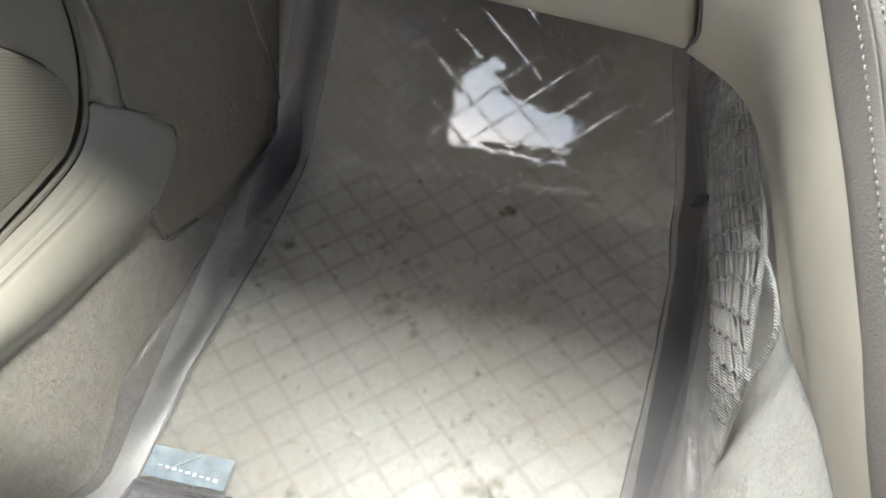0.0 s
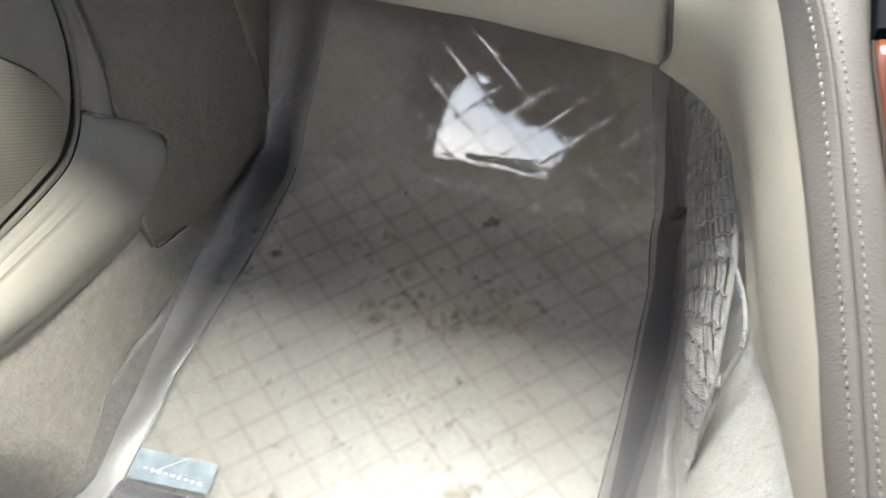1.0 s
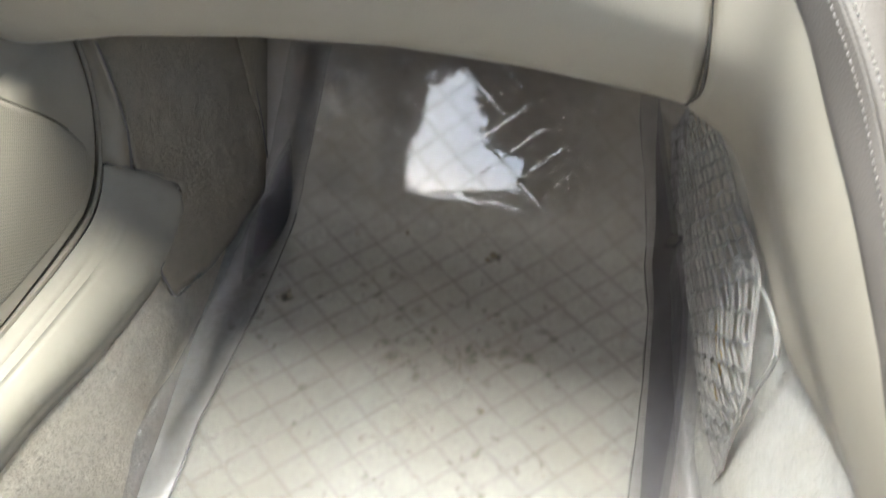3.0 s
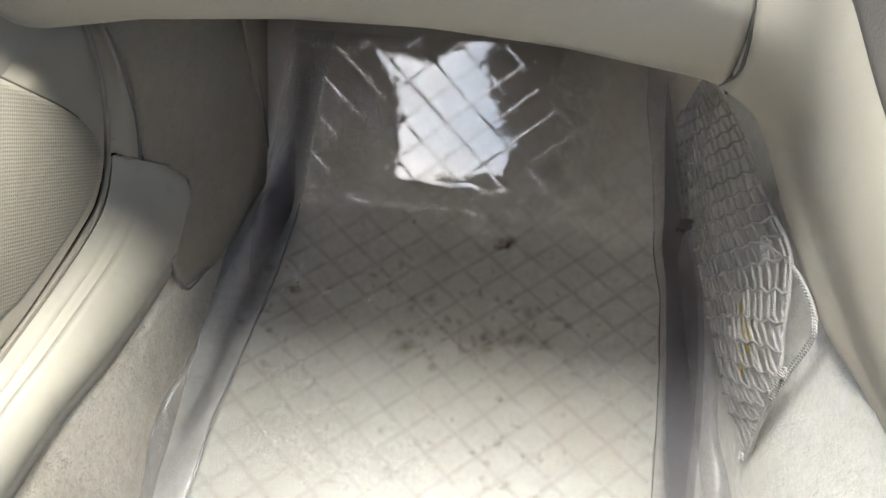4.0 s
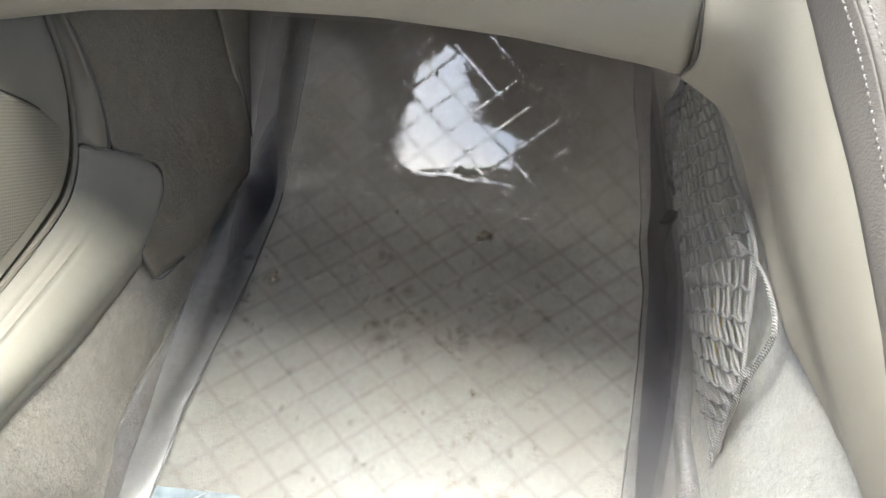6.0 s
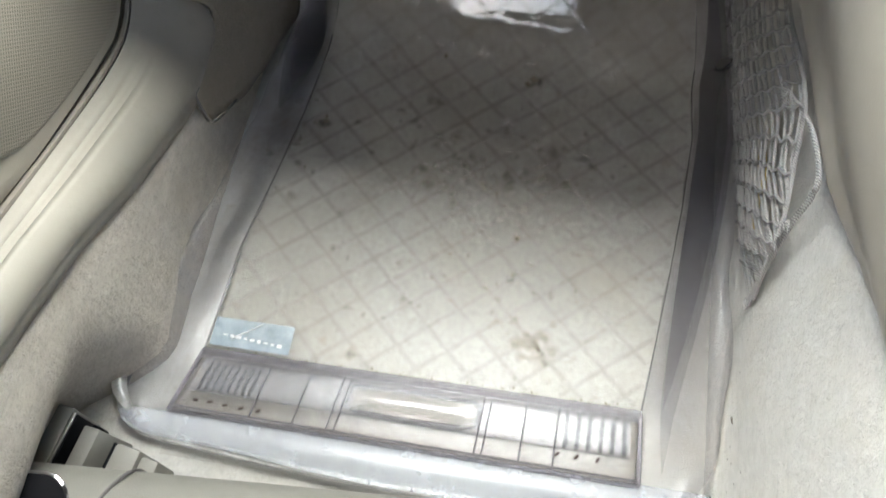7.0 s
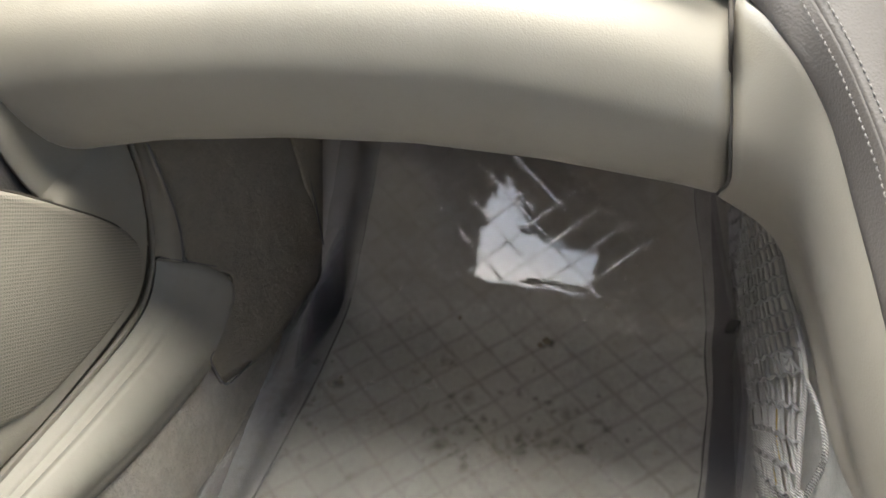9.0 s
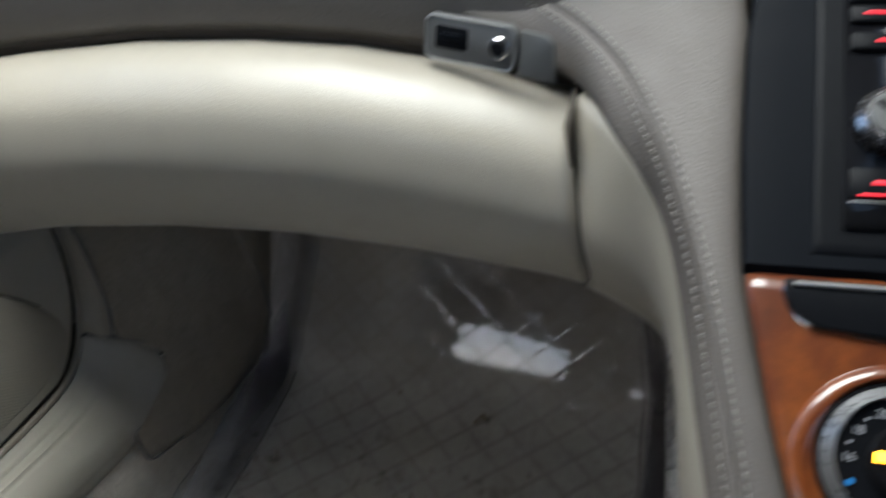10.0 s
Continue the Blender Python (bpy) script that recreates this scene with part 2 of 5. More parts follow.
def perforated(name, base):
    m, nt, b, link = material(name)
    v = coords(nt)
    vor = nt.nodes.new("ShaderNodeTexVoronoi")
    vor.voronoi_dimensions = "2D"
    vor.inputs["Scale"].default_value = 400
    vor.inputs["Randomness"].default_value = 0.0
    sep, com = nt.nodes.new("ShaderNodeSeparateXYZ"), nt.nodes.new("ShaderNodeCombineXYZ")
    turn = nt.nodes.new("ShaderNodeVectorRotate")
    turn.rotation_type = "Z_AXIS"
    turn.inputs["Angle"].default_value = radians(45)
    link(v, sep.inputs[0])
    link(sep.outputs["Y"], com.inputs["X"])
    link(sep.outputs["Z"], com.inputs["Y"])
    link(com.outputs[0], turn.inputs["Vector"])
    link(turn.outputs[0], vor.inputs["Vector"])
    hole = ramp(nt, vor.outputs["Distance"], [(0.26, (0, 0, 0)), (0.40, (1, 1, 1))])
    big = noise_tex(nt, v, 12, 4)
    c = blend(nt, big, base, tuple(x * 0.9 for x in base))
    link(blend(nt, hole, tuple(x * 0.68 for x in base), c), b.inputs["Base Color"])
    b.inputs["Roughness"].default_value = 0.6
    bump(nt, hole, 0.35, 0.0006, b)
    return m


# side carpets are lightened past the floor's colour to stand in for missing light
CARPET = carpet("carpet_beige", (0.75, 0.685, 0.585), (0.58, 0.52, 0.435), (0.50, 0.43, 0.335), False, 1.5)
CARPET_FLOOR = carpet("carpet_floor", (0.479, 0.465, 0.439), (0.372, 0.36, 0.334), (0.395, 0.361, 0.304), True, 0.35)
CARPET_LIT = carpet("carpet_lit", (0.71, 0.688, 0.64), (0.60, 0.578, 0.53), (0.61, 0.565, 0.48))
# felt colour lowered to stand in for the shade under the dash
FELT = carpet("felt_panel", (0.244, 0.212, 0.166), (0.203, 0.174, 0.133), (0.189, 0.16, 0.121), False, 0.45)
BEIGE = grained("beige_soft_plastic", (0.35, 0.319, 0.262), 0.40, 900, 0.0003, 0.34)
# door, pillar and sill copies of the beige, darkened to stand in for shade
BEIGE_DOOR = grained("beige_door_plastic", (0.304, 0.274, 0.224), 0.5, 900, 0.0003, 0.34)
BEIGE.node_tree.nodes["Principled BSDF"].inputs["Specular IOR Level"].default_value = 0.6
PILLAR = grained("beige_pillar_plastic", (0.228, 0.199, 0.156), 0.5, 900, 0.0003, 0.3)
BEIGE_SILL = grained("beige_sill_plastic", (0.285, 0.262, 0.22), 0.55, 900, 0.0003, 0.3, 0.13)
BEIGE_SILL.node_tree.nodes["Principled BSDF"].inputs["Specular IOR Level"].default_value = 0.3
TAUPE = grained("taupe_leather", (0.124, 0.110, 0.099), 0.58, 650, 0.0005, 0.45)
TAUPE_DARK = grained("taupe_dash", (0.129, 0.118, 0.109), 0.6, 500)
# nearly black, so that the added shell bounces little light
LINER = plain("grey_liner", (0.035, 0.034, 0.032), 0.9)
SPEAKER = perforated("speaker_cloth", (0.334, 0.3, 0.243))
RUBBER = plain("dark_rubber", (0.068, 0.056, 0.044), 0.8)
SEAL = plain("seal_rubber", (0.224, 0.196, 0.16), 0.8)
SEAT_PLASTIC = grained("seat_plastic", (0.182, 0.175, 0.155), 0.5, 700, 0.0004, 0.4)
DARK_SILVER = plain("dark_silver_plastic", (0.132, 0.134, 0.132), 0.34, 0.3)
BLACK = plain("black_plastic", (0.0065, 0.007, 0.0085), 0.4)
BLACK.node_tree.nodes["Principled BSDF"].inputs["Specular IOR Level"].default_value = 0.06
BLACK_GLOSS = plain("black_gloss", (0.008, 0.008, 0.009), 0.12)
BLACK_GLOSS.node_tree.nodes["Principled BSDF"].inputs["Specular IOR Level"].default_value = 0.15
SLATE = plain("slate_plastic", (0.0055, 0.0066, 0.0088), 0.5)
SLATE.node_tree.nodes["Principled BSDF"].inputs["Specular IOR Level"].default_value = 0.04
CHROME = plain("chrome", (0.75, 0.75, 0.77), 0.14, 1.0, 200, 0.05)
SILVER = plain("silver_plastic", (0.288, 0.288, 0.284), 0.38, 0.5)
KNOB = plain("worn_chrome", (0.33, 0.32, 0.33), 0.25, 1.0, 300, 0.2)
WOOD = burl("burl_wood")
THREAD = plain("pale_thread", (0.24, 0.22, 0.204), 0.8, 0, 900, 0.2)
CORD = twisted("grey_cord", (0.473, 0.456, 0.43))
CORD_SMOOTH = plain("cord_ribbon", (0.27, 0.258, 0.245), 0.7, 0, 500, 0.25)
CORD_PALE = twisted("pale_cord", (0.516, 0.499, 0.473))
RING = plain("satin_ring", (0.25, 0.25, 0.256), 0.30, 0.7, 300, 0.08)
NUMBER_INK = plain("number_ink", (0.336, 0.344, 0.36), 0.6)
HOLE = plain("dark_brown", (0.035, 0.024, 0.018), 0.9)
HOLLOW = plain("hollow_shade", (0.055, 0.050, 0.045), 0.9)
YELLOW = plain("yellow_plastic", (0.496, 0.32, 0.04), 0.5)
DIRT = plain("dirt", (0.176, 0.152, 0.116), 0.95, 0, 700, 0.5)
WHITE_INK = plain("white_ink", (0.6, 0.608, 0.624), 0.6)
BLUE_INK = plain("blue_ink", (0.02, 0.22, 0.55), 0.5)
RED_GLOW = glow("red_backlight", (0.8, 0.01, 0.03), 0.187)
AMBER_GLOW = glow("amber_backlight", (1.0, 0.42, 0.02), 1.56)
PVC = clear_pvc("clear_vinyl", (0.91, 0.907, 0.90), (0.508, 0.492, 0.451), 0.04, 0.03, 2.1, 0.0002, True)
PVC_DOME = clear_pvc("clear_vinyl_dome", (0.80, 0.785, 0.75), (0.451, 0.435, 0.402), 0.05, 0.03, 1.7)
PVC_RIM = clear_pvc("smoky_vinyl_rim", (0.83, 0.825, 0.835), (0.435, 0.435, 0.451), 0.12, 0.24, 1.34)
PVC_TINT = clear_pvc("tinted_vinyl", (0.868, 0.866, 0.884), (0.328, 0.32, 0.344), 0.03, 0.22, 1.2)
PVC_RIDGE = soft_mark("vinyl_ridge", (0.22, 0.20, 0.17), 0.17, 30)
PVC_RIB = clear_pvc("vinyl_rib", (0.86, 0.855, 0.87), (0.41, 0.402, 0.385), 0.05, 0.07, 1.35)
PVC_BAR = clear_pvc("vinyl_heel_bar", (0.89, 0.888, 0.90), (0.492, 0.5, 0.537), 0.22, 0.12, 1.35)
PVC_HAZE = clear_pvc("vinyl_hazy_margin", (0.92, 0.925, 0.94), (0.574, 0.59, 0.623), 0.30, 0.22, 1.3)
PVC_BASE = clear_pvc("vinyl_bar_base", (0.86, 0.85, 0.84), (0.492, 0.484, 0.484), 0.08, 0.12, 1.3)
PVC_BAND = clear_pvc("vinyl_dark_band", (0.70, 0.68, 0.71), (0.369, 0.357, 0.389), 0.22, 0.14, 1.35)
SMUDGE = soft_mark("dirt_smudge", (0.18, 0.14, 0.095), 0.46)
PVC_MILK = clear_pvc("milky_vinyl", (0.90, 0.89, 0.88), (0.607, 0.59, 0.566), 0.45, 0.15, 1.4)
CREASE = plain("crease_grime", (0.104, 0.096, 0.092), 0.8, 0, 500, 0.4)
FILM = clear_pvc("sticker_film", (0.72, 0.78, 0.83), (0.361, 0.426, 0.476), 0.6, 0.10, 1.5, 0.001)

# ---------------------------------------------------------------- helpers


def lerp_table(table, q):
    xs = [r[0] for r in table]
    return tuple(float(np.interp(q, xs, [r[k] for r in table])) for k in range(1, len(table[0])))


def spline(pts, n):
    """n points on a smooth curve through pts."""
    pts = [V(p) for p in pts]
    d = [0.0]
    for a, b in zip(pts, pts[1:]):
        d.append(d[-1] + max((b - a).length, 1e-6))
    out = []
    for i in range(n):
        s = d[-1] * i / (n - 1)
        k = min(max(j for j in range(len(d)) if d[j] <= s + 1e-9), len(pts) - 2)
        h = d[k + 1] - d[k]
        u = (s - d[k]) / h

        def slope(j):
            if j == 0:
                return (pts[1] - pts[0]) / (d[1] - d[0])
            if j == len(pts) - 1:
                return (pts[-1] - pts[-2]) / (d[-1] - d[-2])
            return (pts[j + 1] - pts[j - 1]) / (d[j + 1] - d[j - 1])
        m0, m1 = slope(k) * h, slope(k + 1) * h
        out.append((2 * u**3 - 3 * u**2 + 1) * pts[k] + (u**3 - 2 * u**2 + u) * m0 + (3 * u**2 - 2 * u**3) * pts[k + 1] + (u**3 - u**2) * m1)
    return out


def sheet(rows, closed=False):
    """A surface through rows of points, each row of the same length."""
    bm = bmesh.new()
    vs = [[bm.verts.new(p) for p in r] for r in rows]
    for a, b in zip(vs, vs[1:]):
        n = len(a)
        for i in range(n if closed else n - 1):
            bm.faces.new((a[i], a[(i + 1) % n], b[(i + 1) % n], b[i]))
    return bm


def loft(curves, n, k):
    """A smooth surface across control curves: n points along each, k across."""
    along = [spline(c, n) for c in curves]
    across = [spline([c[i] for c in along], k) for i in range(n)]
    return sheet(across)


def tube(pts, r, k=8, bm=None, squash=1.0):
    bm = bm or bmesh.new()
    pts = [V(p) for p in pts]
    rings, ref = [], V((0.13, 0.31, 0.94))
    for i, p in enumerate(pts):
        t = (pts[min(i + 1, len(pts) - 1)] - pts[max(i - 1, 0)]).normalized()
        a = t.cross(ref).normalized()
        b = t.cross(a).normalized()
        w = r[i] if isinstance(r, list) else r
        rings.append([bm.verts.new(p + w * (math.cos(q) * a + squash * math.sin(q) * b)) for q in (2 * math.pi * j / k for j in range(k))])
    for a, b in zip(rings, rings[1:]):
        for i in range(k):
            bm.faces.new((a[i], a[(i + 1) % k], b[(i + 1) % k], b[i]))
    bm.faces.new(rings[0][::-1])
    bm.faces.new(rings[-1])
    return bm


def box(size, m=Matrix(), bevel=0.0, seg=2):
    bm = bmesh.new()
    bmesh.ops.create_cube(bm, size=1.0, matrix=Matrix.Diagonal((*size, 1)))
    if bevel:
        bmesh.ops.bevel(bm, geom=bm.edges[:], offset=bevel, segments=seg, affect="EDGES", profile=0.5)
    bm.transform(m)
    return bm


def disc(radius, height, m=Matrix(), seg=48, bevel=0.0, inner=0.0, knurl=0.0):
    """A turned ring or button standing on its own plane."""
    prof = [(inner, 0), (radius, 0), (radius, height - bevel), (radius - bevel, height), (inner, height)]
    bm = bmesh.new()
    rings = []
    for r, z in prof:
        rings.append([bm.verts.new(((r + (knurl if j % 2 and r == radius else 0)) * math.cos(2 * math.pi * j / seg), (r + (knurl if j % 2 and r == radius else 0)) * math.sin(2 * math.pi * j / seg), z)) for j in range(seg)])
    if inner:
        rings.append(rings[0])
    for a, b in zip(rings, rings[1:]):
        for i in range(seg):
            if len({a[i], a[(i + 1) % seg], b[(i + 1) % seg], b[i]}) == 4:
                bm.faces.new((a[i], a[(i + 1) % seg], b[(i + 1) % seg], b[i]))
    bmesh.ops.remove_doubles(bm, verts=bm.verts[:], dist=1e-6)
    bm.transform(m)
    return bm


def plate(outline, thick, m=Matrix(), bevel=0.0, seg=2):
    """A flat plate of any outline in its own x, y plane, raised by thick."""
    bm = bmesh.new()
    f = bm.faces.new([bm.verts.new((x, y, 0)) for x, y in outline])
    if f.normal.z < 0 or f.calc_area() and (f.normal_update() or f.normal.z < 0):
        f.normal_flip()
    top = bmesh.ops.extrude_face_region(bm, geom=[f])
    vs = [g for g in top["geom"] if isinstance(g, bmesh.types.BMVert)]
    bmesh.ops.translate(bm, verts=vs, vec=(0, 0, thick))
    bmesh.ops.recalc_face_normals(bm, faces=bm.faces[:])
    if bevel:
        es = [e for e in bm.edges if all(v.co.z > thick * 0.5 for v in e.verts)]
        bmesh.ops.bevel(bm, geom=es, offset=bevel, segments=seg, affect="EDGES", profile=0.5)
    bm.transform(m)
    return bm


def part(name, bm, mat, parent=None, label="", smooth=True, solid=0.0, offset=-1.0, fix=True):
    me = bpy.data.meshes.new(name)
    if fix:
        bmesh.ops.recalc_face_normals(bm, faces=bm.faces[:])
    if any(e.is_boundary for e in bm.edges):
        # open skins face the middle of the cabin and thicken away from it
        bm.normal_update()
        if sum(f.calc_area() * f.normal.dot(V((0.08, -0.2, 0.66)) - f.calc_center_median()) for f in bm.faces) < 0:
            bmesh.ops.reverse_faces(bm, faces=bm.faces[:])
    if smooth:
        for f in bm.faces:
            f.smooth = True
        for e in bm.edges:
            if len(e.link_faces) == 2 and e.calc_face_angle(0) > radians(40):
                e.smooth = False
    bm.to_mesh(me)
    bm.free()
    me.materials.append(mat)
    ob = new(name, me)
    if parent:
        ob.parent = parent
    if solid:
        s = ob.modifiers.new("thickness", "SOLIDIFY")
        s.thickness, s.offset = solid, offset
    if label:
        tagged(ob, label)
    return ob


def thing(name, at, label, category, group="", kind=""):
    ob = new(name)
    ob.empty_display_size = 0.02
    return tagged(ob, label, category, group, kind)


def shared(name, me, m, parent, label=""):
    ob = new(name, me)
    ob.parent = parent
    ob.matrix_basis = m
    if label:
        tagged(ob, label)
    return ob


def mesh_of(bm, name, mat, smooth=True):
    me = bpy.data.meshes.new(name)
    bmesh.ops.recalc_face_normals(bm, faces=bm.faces[:])
    for f in bm.faces:
        f.smooth = smooth
    bm.to_mesh(me)
    bm.free()
    me.materials.append(mat)
    return me


# ---------------------------------------------------------------- floor and mat shape
FLAT, BEND, SLOPE = 0.3167, 0.060, radians(50)


def lane(s):
    """Place along the footwell for a length s on the mat: y, z and the slope there."""
    arc = BEND * SLOPE
    if s <= FLAT:
        return s, 0.0, 0.0
    if s <= FLAT + arc:
        a = (s - FLAT) / BEND
        return FLAT + BEND * math.sin(a), BEND * (1 - math.cos(a)), a
    q = s - FLAT - arc
    return FLAT + BEND * math.sin(SLOPE) + q * math.cos(SLOPE), BEND * (1 - math.cos(SLOPE)) + q * math.sin(SLOPE), SLOPE


def smooth(a, b, q):
    q = min(1.0, max(0.0, (q - a) / (b - a)))
    return q * q * (3 - 2 * q)


FOOT = [(-0.06, 0.379), (0.0, 0.377), (0.06, 0.373), (0.12, 0.367), (0.17, 0.362), (0.21, 0.359)]


def bulge(x, s):
    """The loose vinyl stands off the toe board in a ripple bent to fit its reflection to the camera's view."""
    jog = 0.007 * noise.noise(V((x * 40, s * 30, 3.3)))
    s0 = lerp_table(FOOT, x)[0] + 0.5 * jog + 0.005 * noise.noise(V((x * 95, 1.7, 2.2)))
    side = smooth(-0.130, -0.065, x + jog) * (1 - smooth(0.135, 0.205, x + jog))
    u, q = min(max(x, -0.11), 0.178) - 0.05, min(max(s - 0.366, 0.0), 0.165)
    w = -0.2404 * q + 1.9144 * q**2 - 3.78 * q**3 + u * (-0.0292 - 0.3379 * q + 7.8075 * q**2) + u**2 * (-0.3586 + 2.5948 * q) + 0.9861 * u**3
    return side * smooth(s0 - 0.028, s0, s) * (0.5 * (0.0135 + w) + math.sqrt(0.25 * (0.0135 + w) ** 2 + 4e-6))


def on_mat(x, s, up=0.0, loose=True):
    y, z, a = lane(s)
    w = 0.0
    if loose:
        w = bulge(x, s)
    if s > 0.33 and not loose:
        w = 0.0
    elif s > 0.33:
        w += min(1.0, (s - 0.33) / 0.05) * WAVE * (noise.noise(V((x * 11, s * 9, 0.3))) + 0.6 * noise.noise(V((x * 24, s * 19, 4.1))))
    h = up + w
    return V((x, y - h * math.sin(a), z + h * math.cos(a)))


LEFT = [(-0.11, -0.20), (0.0, -0.186), (0.10, -0.181), (0.18, -0.168), (0.25, -0.158), (0.33, -0.151), (0.38, -0.145), (0.45, -0.134), (0.55, -0.118)]
RIGHT = [(-0.11, 0.185), (0.0, 0.187), (0.11, 0.201), (0.19, 0.210), (0.27, 0.216), (0.325, 0.213), (0.35, 0.214), (0.38, 0.211), (0.45, 0.197), (0.55, 0.18)]


def left_x(s):
    return lerp_table(LEFT, s)[0]


def right_x(s):
    return lerp_table(RIGHT, s)[0]


# ---------------------------------------------------------------- structure
def carpet_rows(s0, s1, n):
    return [[on_mat(x, s, -0.007 + 0.0016 * noise.noise(V((x * 30, s * 30, 7))), False) for x in np.linspace(-0.31, 0.30, 64)] for s in np.linspace(s0, s1, n)]


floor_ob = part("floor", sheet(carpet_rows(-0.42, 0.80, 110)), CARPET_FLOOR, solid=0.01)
tagged(floor_ob, "light beige carpet of the footwell, rising to the toe board, soiled", "floor", kind="structure")


def sill_z(y):
    return 0.1665 - 0.34 * y + min(0.015, 0.11 * max(0.0, 0.1 - y))


ys = np.linspace(-0.42, 0.33, 60)
rows = []
for y in ys:
    top, out = sill_z(min(max(y, -0.3), 0.19)) + 0.004, -0.055 * min(0.13, max(0.0, 0.1 - y))
    prof = [V((-0.214, y, -0.012)), V((-0.217, y, 0.012)), V((-0.219, y, 0.055)), V((-0.2205 + out, y, top * 0.8)), V((-0.226 + out, y, top + 0.004))]
    away = -0.085 * (1 - smooth(-0.10, 0.0, y))
    rows.append([p + V((0.0012 * noise.noise(p * 40) + away * (1 - smooth(0.0, 0.15, p.z)), 0, 0)) for p in spline(prof, 16)])
wall_left = part("wall_left", sheet(rows), CARPET, solid=0.008)
tagged(wall_left, "beige carpet lining below the door sill", "carpet lining", kind="structure")

rows = []
for y in np.linspace(-0.42, 0.60, 70):
    prof = [V((0.236, y, -0.012)), V((0.250, y, 0.01)), V((0.257, y, 0.07)), V((0.266, y, 0.14)), V((0.283, y, 0.235)), V((0.31, y, 0.30))]
    rows.append([p + V((0.0015 * noise.noise(p * 30), 0, 0)) for p in spline(prof, 22)])
wall_right = part("wall_right", sheet(rows), CARPET_LIT, solid=0.008)
tagged(wall_right, "pale beige carpet on the side of the centre tunnel", "carpet lining", kind="structure")


def slab(name, corners, thick, mat, label):
    """A plain flat panel between four corners, with thickness."""
    bm = bmesh.new()
    bm.faces.new([bm.verts.new(c) for c in corners])
    ob = part(name, bm, mat, solid=thick, offset=0.0, smooth=False)
    return tagged(ob, label, "wall", kind="structure")


# unseen cabin shell added round the footwell, its openings set to shape the light
XL, XR, YB, ZR = -0.44, 1.05, -1.75, 1.16
GY0, GY1, GZ0, GZ1 = SIDE
FY0, FY1, FZ0, FZ1 = FAR_SIDE
for y0, y1, z0, z1 in ((YB, FY0, -0.1, ZR), (FY1, 1.0, -0.1, ZR), (FY0, FY1, -0.1, FZ0), (FY0, FY1, FZ1, ZR)):
    slab("wall_driver_side", [(XR, y0, z0), (XR, y1, z0), (XR, y1, z1), (XR, y0, z1)], 0.03, LINER, "unseen dark cabin side, added with an opening to let light in")
for y0, y1, z0, z1 in ((YB, GY0, -0.1, ZR), (GY1, 1.0, -0.1, ZR), (GY0, GY1, -0.1, GZ0), (GY0, GY1, GZ1, ZR)):
    slab("wall_door_side", [(XL, y0, z0), (XL, y1, z0), (XL, y1, z1), (XL, y0, z1)], 0.03, LINER, "unseen dark cabin side by the door, added with an opening for light")
slab("wall_back", [(XL, YB, -0.1), (XR, YB, -0.1), (XR, YB, ZR), (XL, YB, ZR)], 0.03, LINER, "unseen dark back panel, added to close off light")
slab("floor_back", [(XL, YB, -0.05), (XR, YB, -0.05), (XR, -0.40, -0.05), (XL, -0.40, -0.05)], 0.03, LINER, "unseen dark floor panel added behind the footwell")
RX0, RX1, RY0, RY1 = ROOF_SLOT
WX0, WX1, WY0, WY1 = FRONT_SLOT
for x0, x1, y0, y1 in ((XL, XR, YB, RY0), (XL, RX0, RY0, RY1), (RX1, XR, RY0, RY1), (XL, XR, RY1, WY0), (XL, WX0, WY0, WY1), (WX1, XR, WY0, WY1), (XL, XR, WY1, 1.0)):
    slab("ceiling", [(x0, y0, ZR), (x1, y0, ZR), (x1, y1, ZR), (x0, y1, ZR)], 0.03, LINER, "unseen dark roof panel, added with openings to shape the light")
slab("dash_top", [(XL, 0.42, 0.632), (XR, 0.42, 0.632), (XR, 0.98, 0.66), (XL, 0.98, 0.66)], 0.03, TAUPE_DARK, "unseen dark taupe dashboard top, added to close off light")
slab("wall_front", [(XL, 0.98, -0.1), (XR, 0.98, -0.1), (XR, 0.98, ZR), (XL, 0.98, ZR)], 0.03, LINER, "unseen dark panel added behind the dashboard")
slab("wall_tunnel_side", [(0.60, -1.7, -0.1), (0.60, 0.9, -0.1), (0.60, 0.9, 0.25), (0.60, -1.7, 0.25)], 0.03, LINER, "unseen dark panel added beyond the centre tunnel")

# ---------------------------------------------------------------- door side
# sill trim with its fine ridges
sill = thing("sill_trim", None, "pale beige ribbed plastic door sill trim, scuffed", "sill trim")
SILL_IN = spline([(-0.2390, -0.4158, 0.3080), (-0.2268, -0.0093, 0.1818), (-0.2216, 0.0762, 0.1435), (-0.2197, 0.1332, 0.1212), (-0.2178, 0.1712, 0.1093), (-0.2169, 0.1921, 0.1055), (-0.2164, 0.2092, 0.1046), (-0.2161, 0.2244, 0.1069), (-0.2159, 0.2396, 0.1127), (-0.2159, 0.251, 0.1193), (-0.2183, 0.2586, 0.1269), (-0.2254, 0.261, 0.1354)], 120)
SILL_OUT = spline([(-0.2808, -0.4199, 0.3243), (-0.2587, -0.0093, 0.2181), (-0.2587, 0.0762, 0.1916), (-0.2587, 0.1237, 0.1769), (-0.2587, 0.157, 0.1682), (-0.2587, 0.1769, 0.1644), (-0.2587, 0.1921, 0.1635), (-0.2587, 0.2036, 0.1659), (-0.2587, 0.2131, 0.1697), (-0.2587, 0.2225, 0.1763), (-0.2587, 0.2283, 0.183)], 120)
rows = []
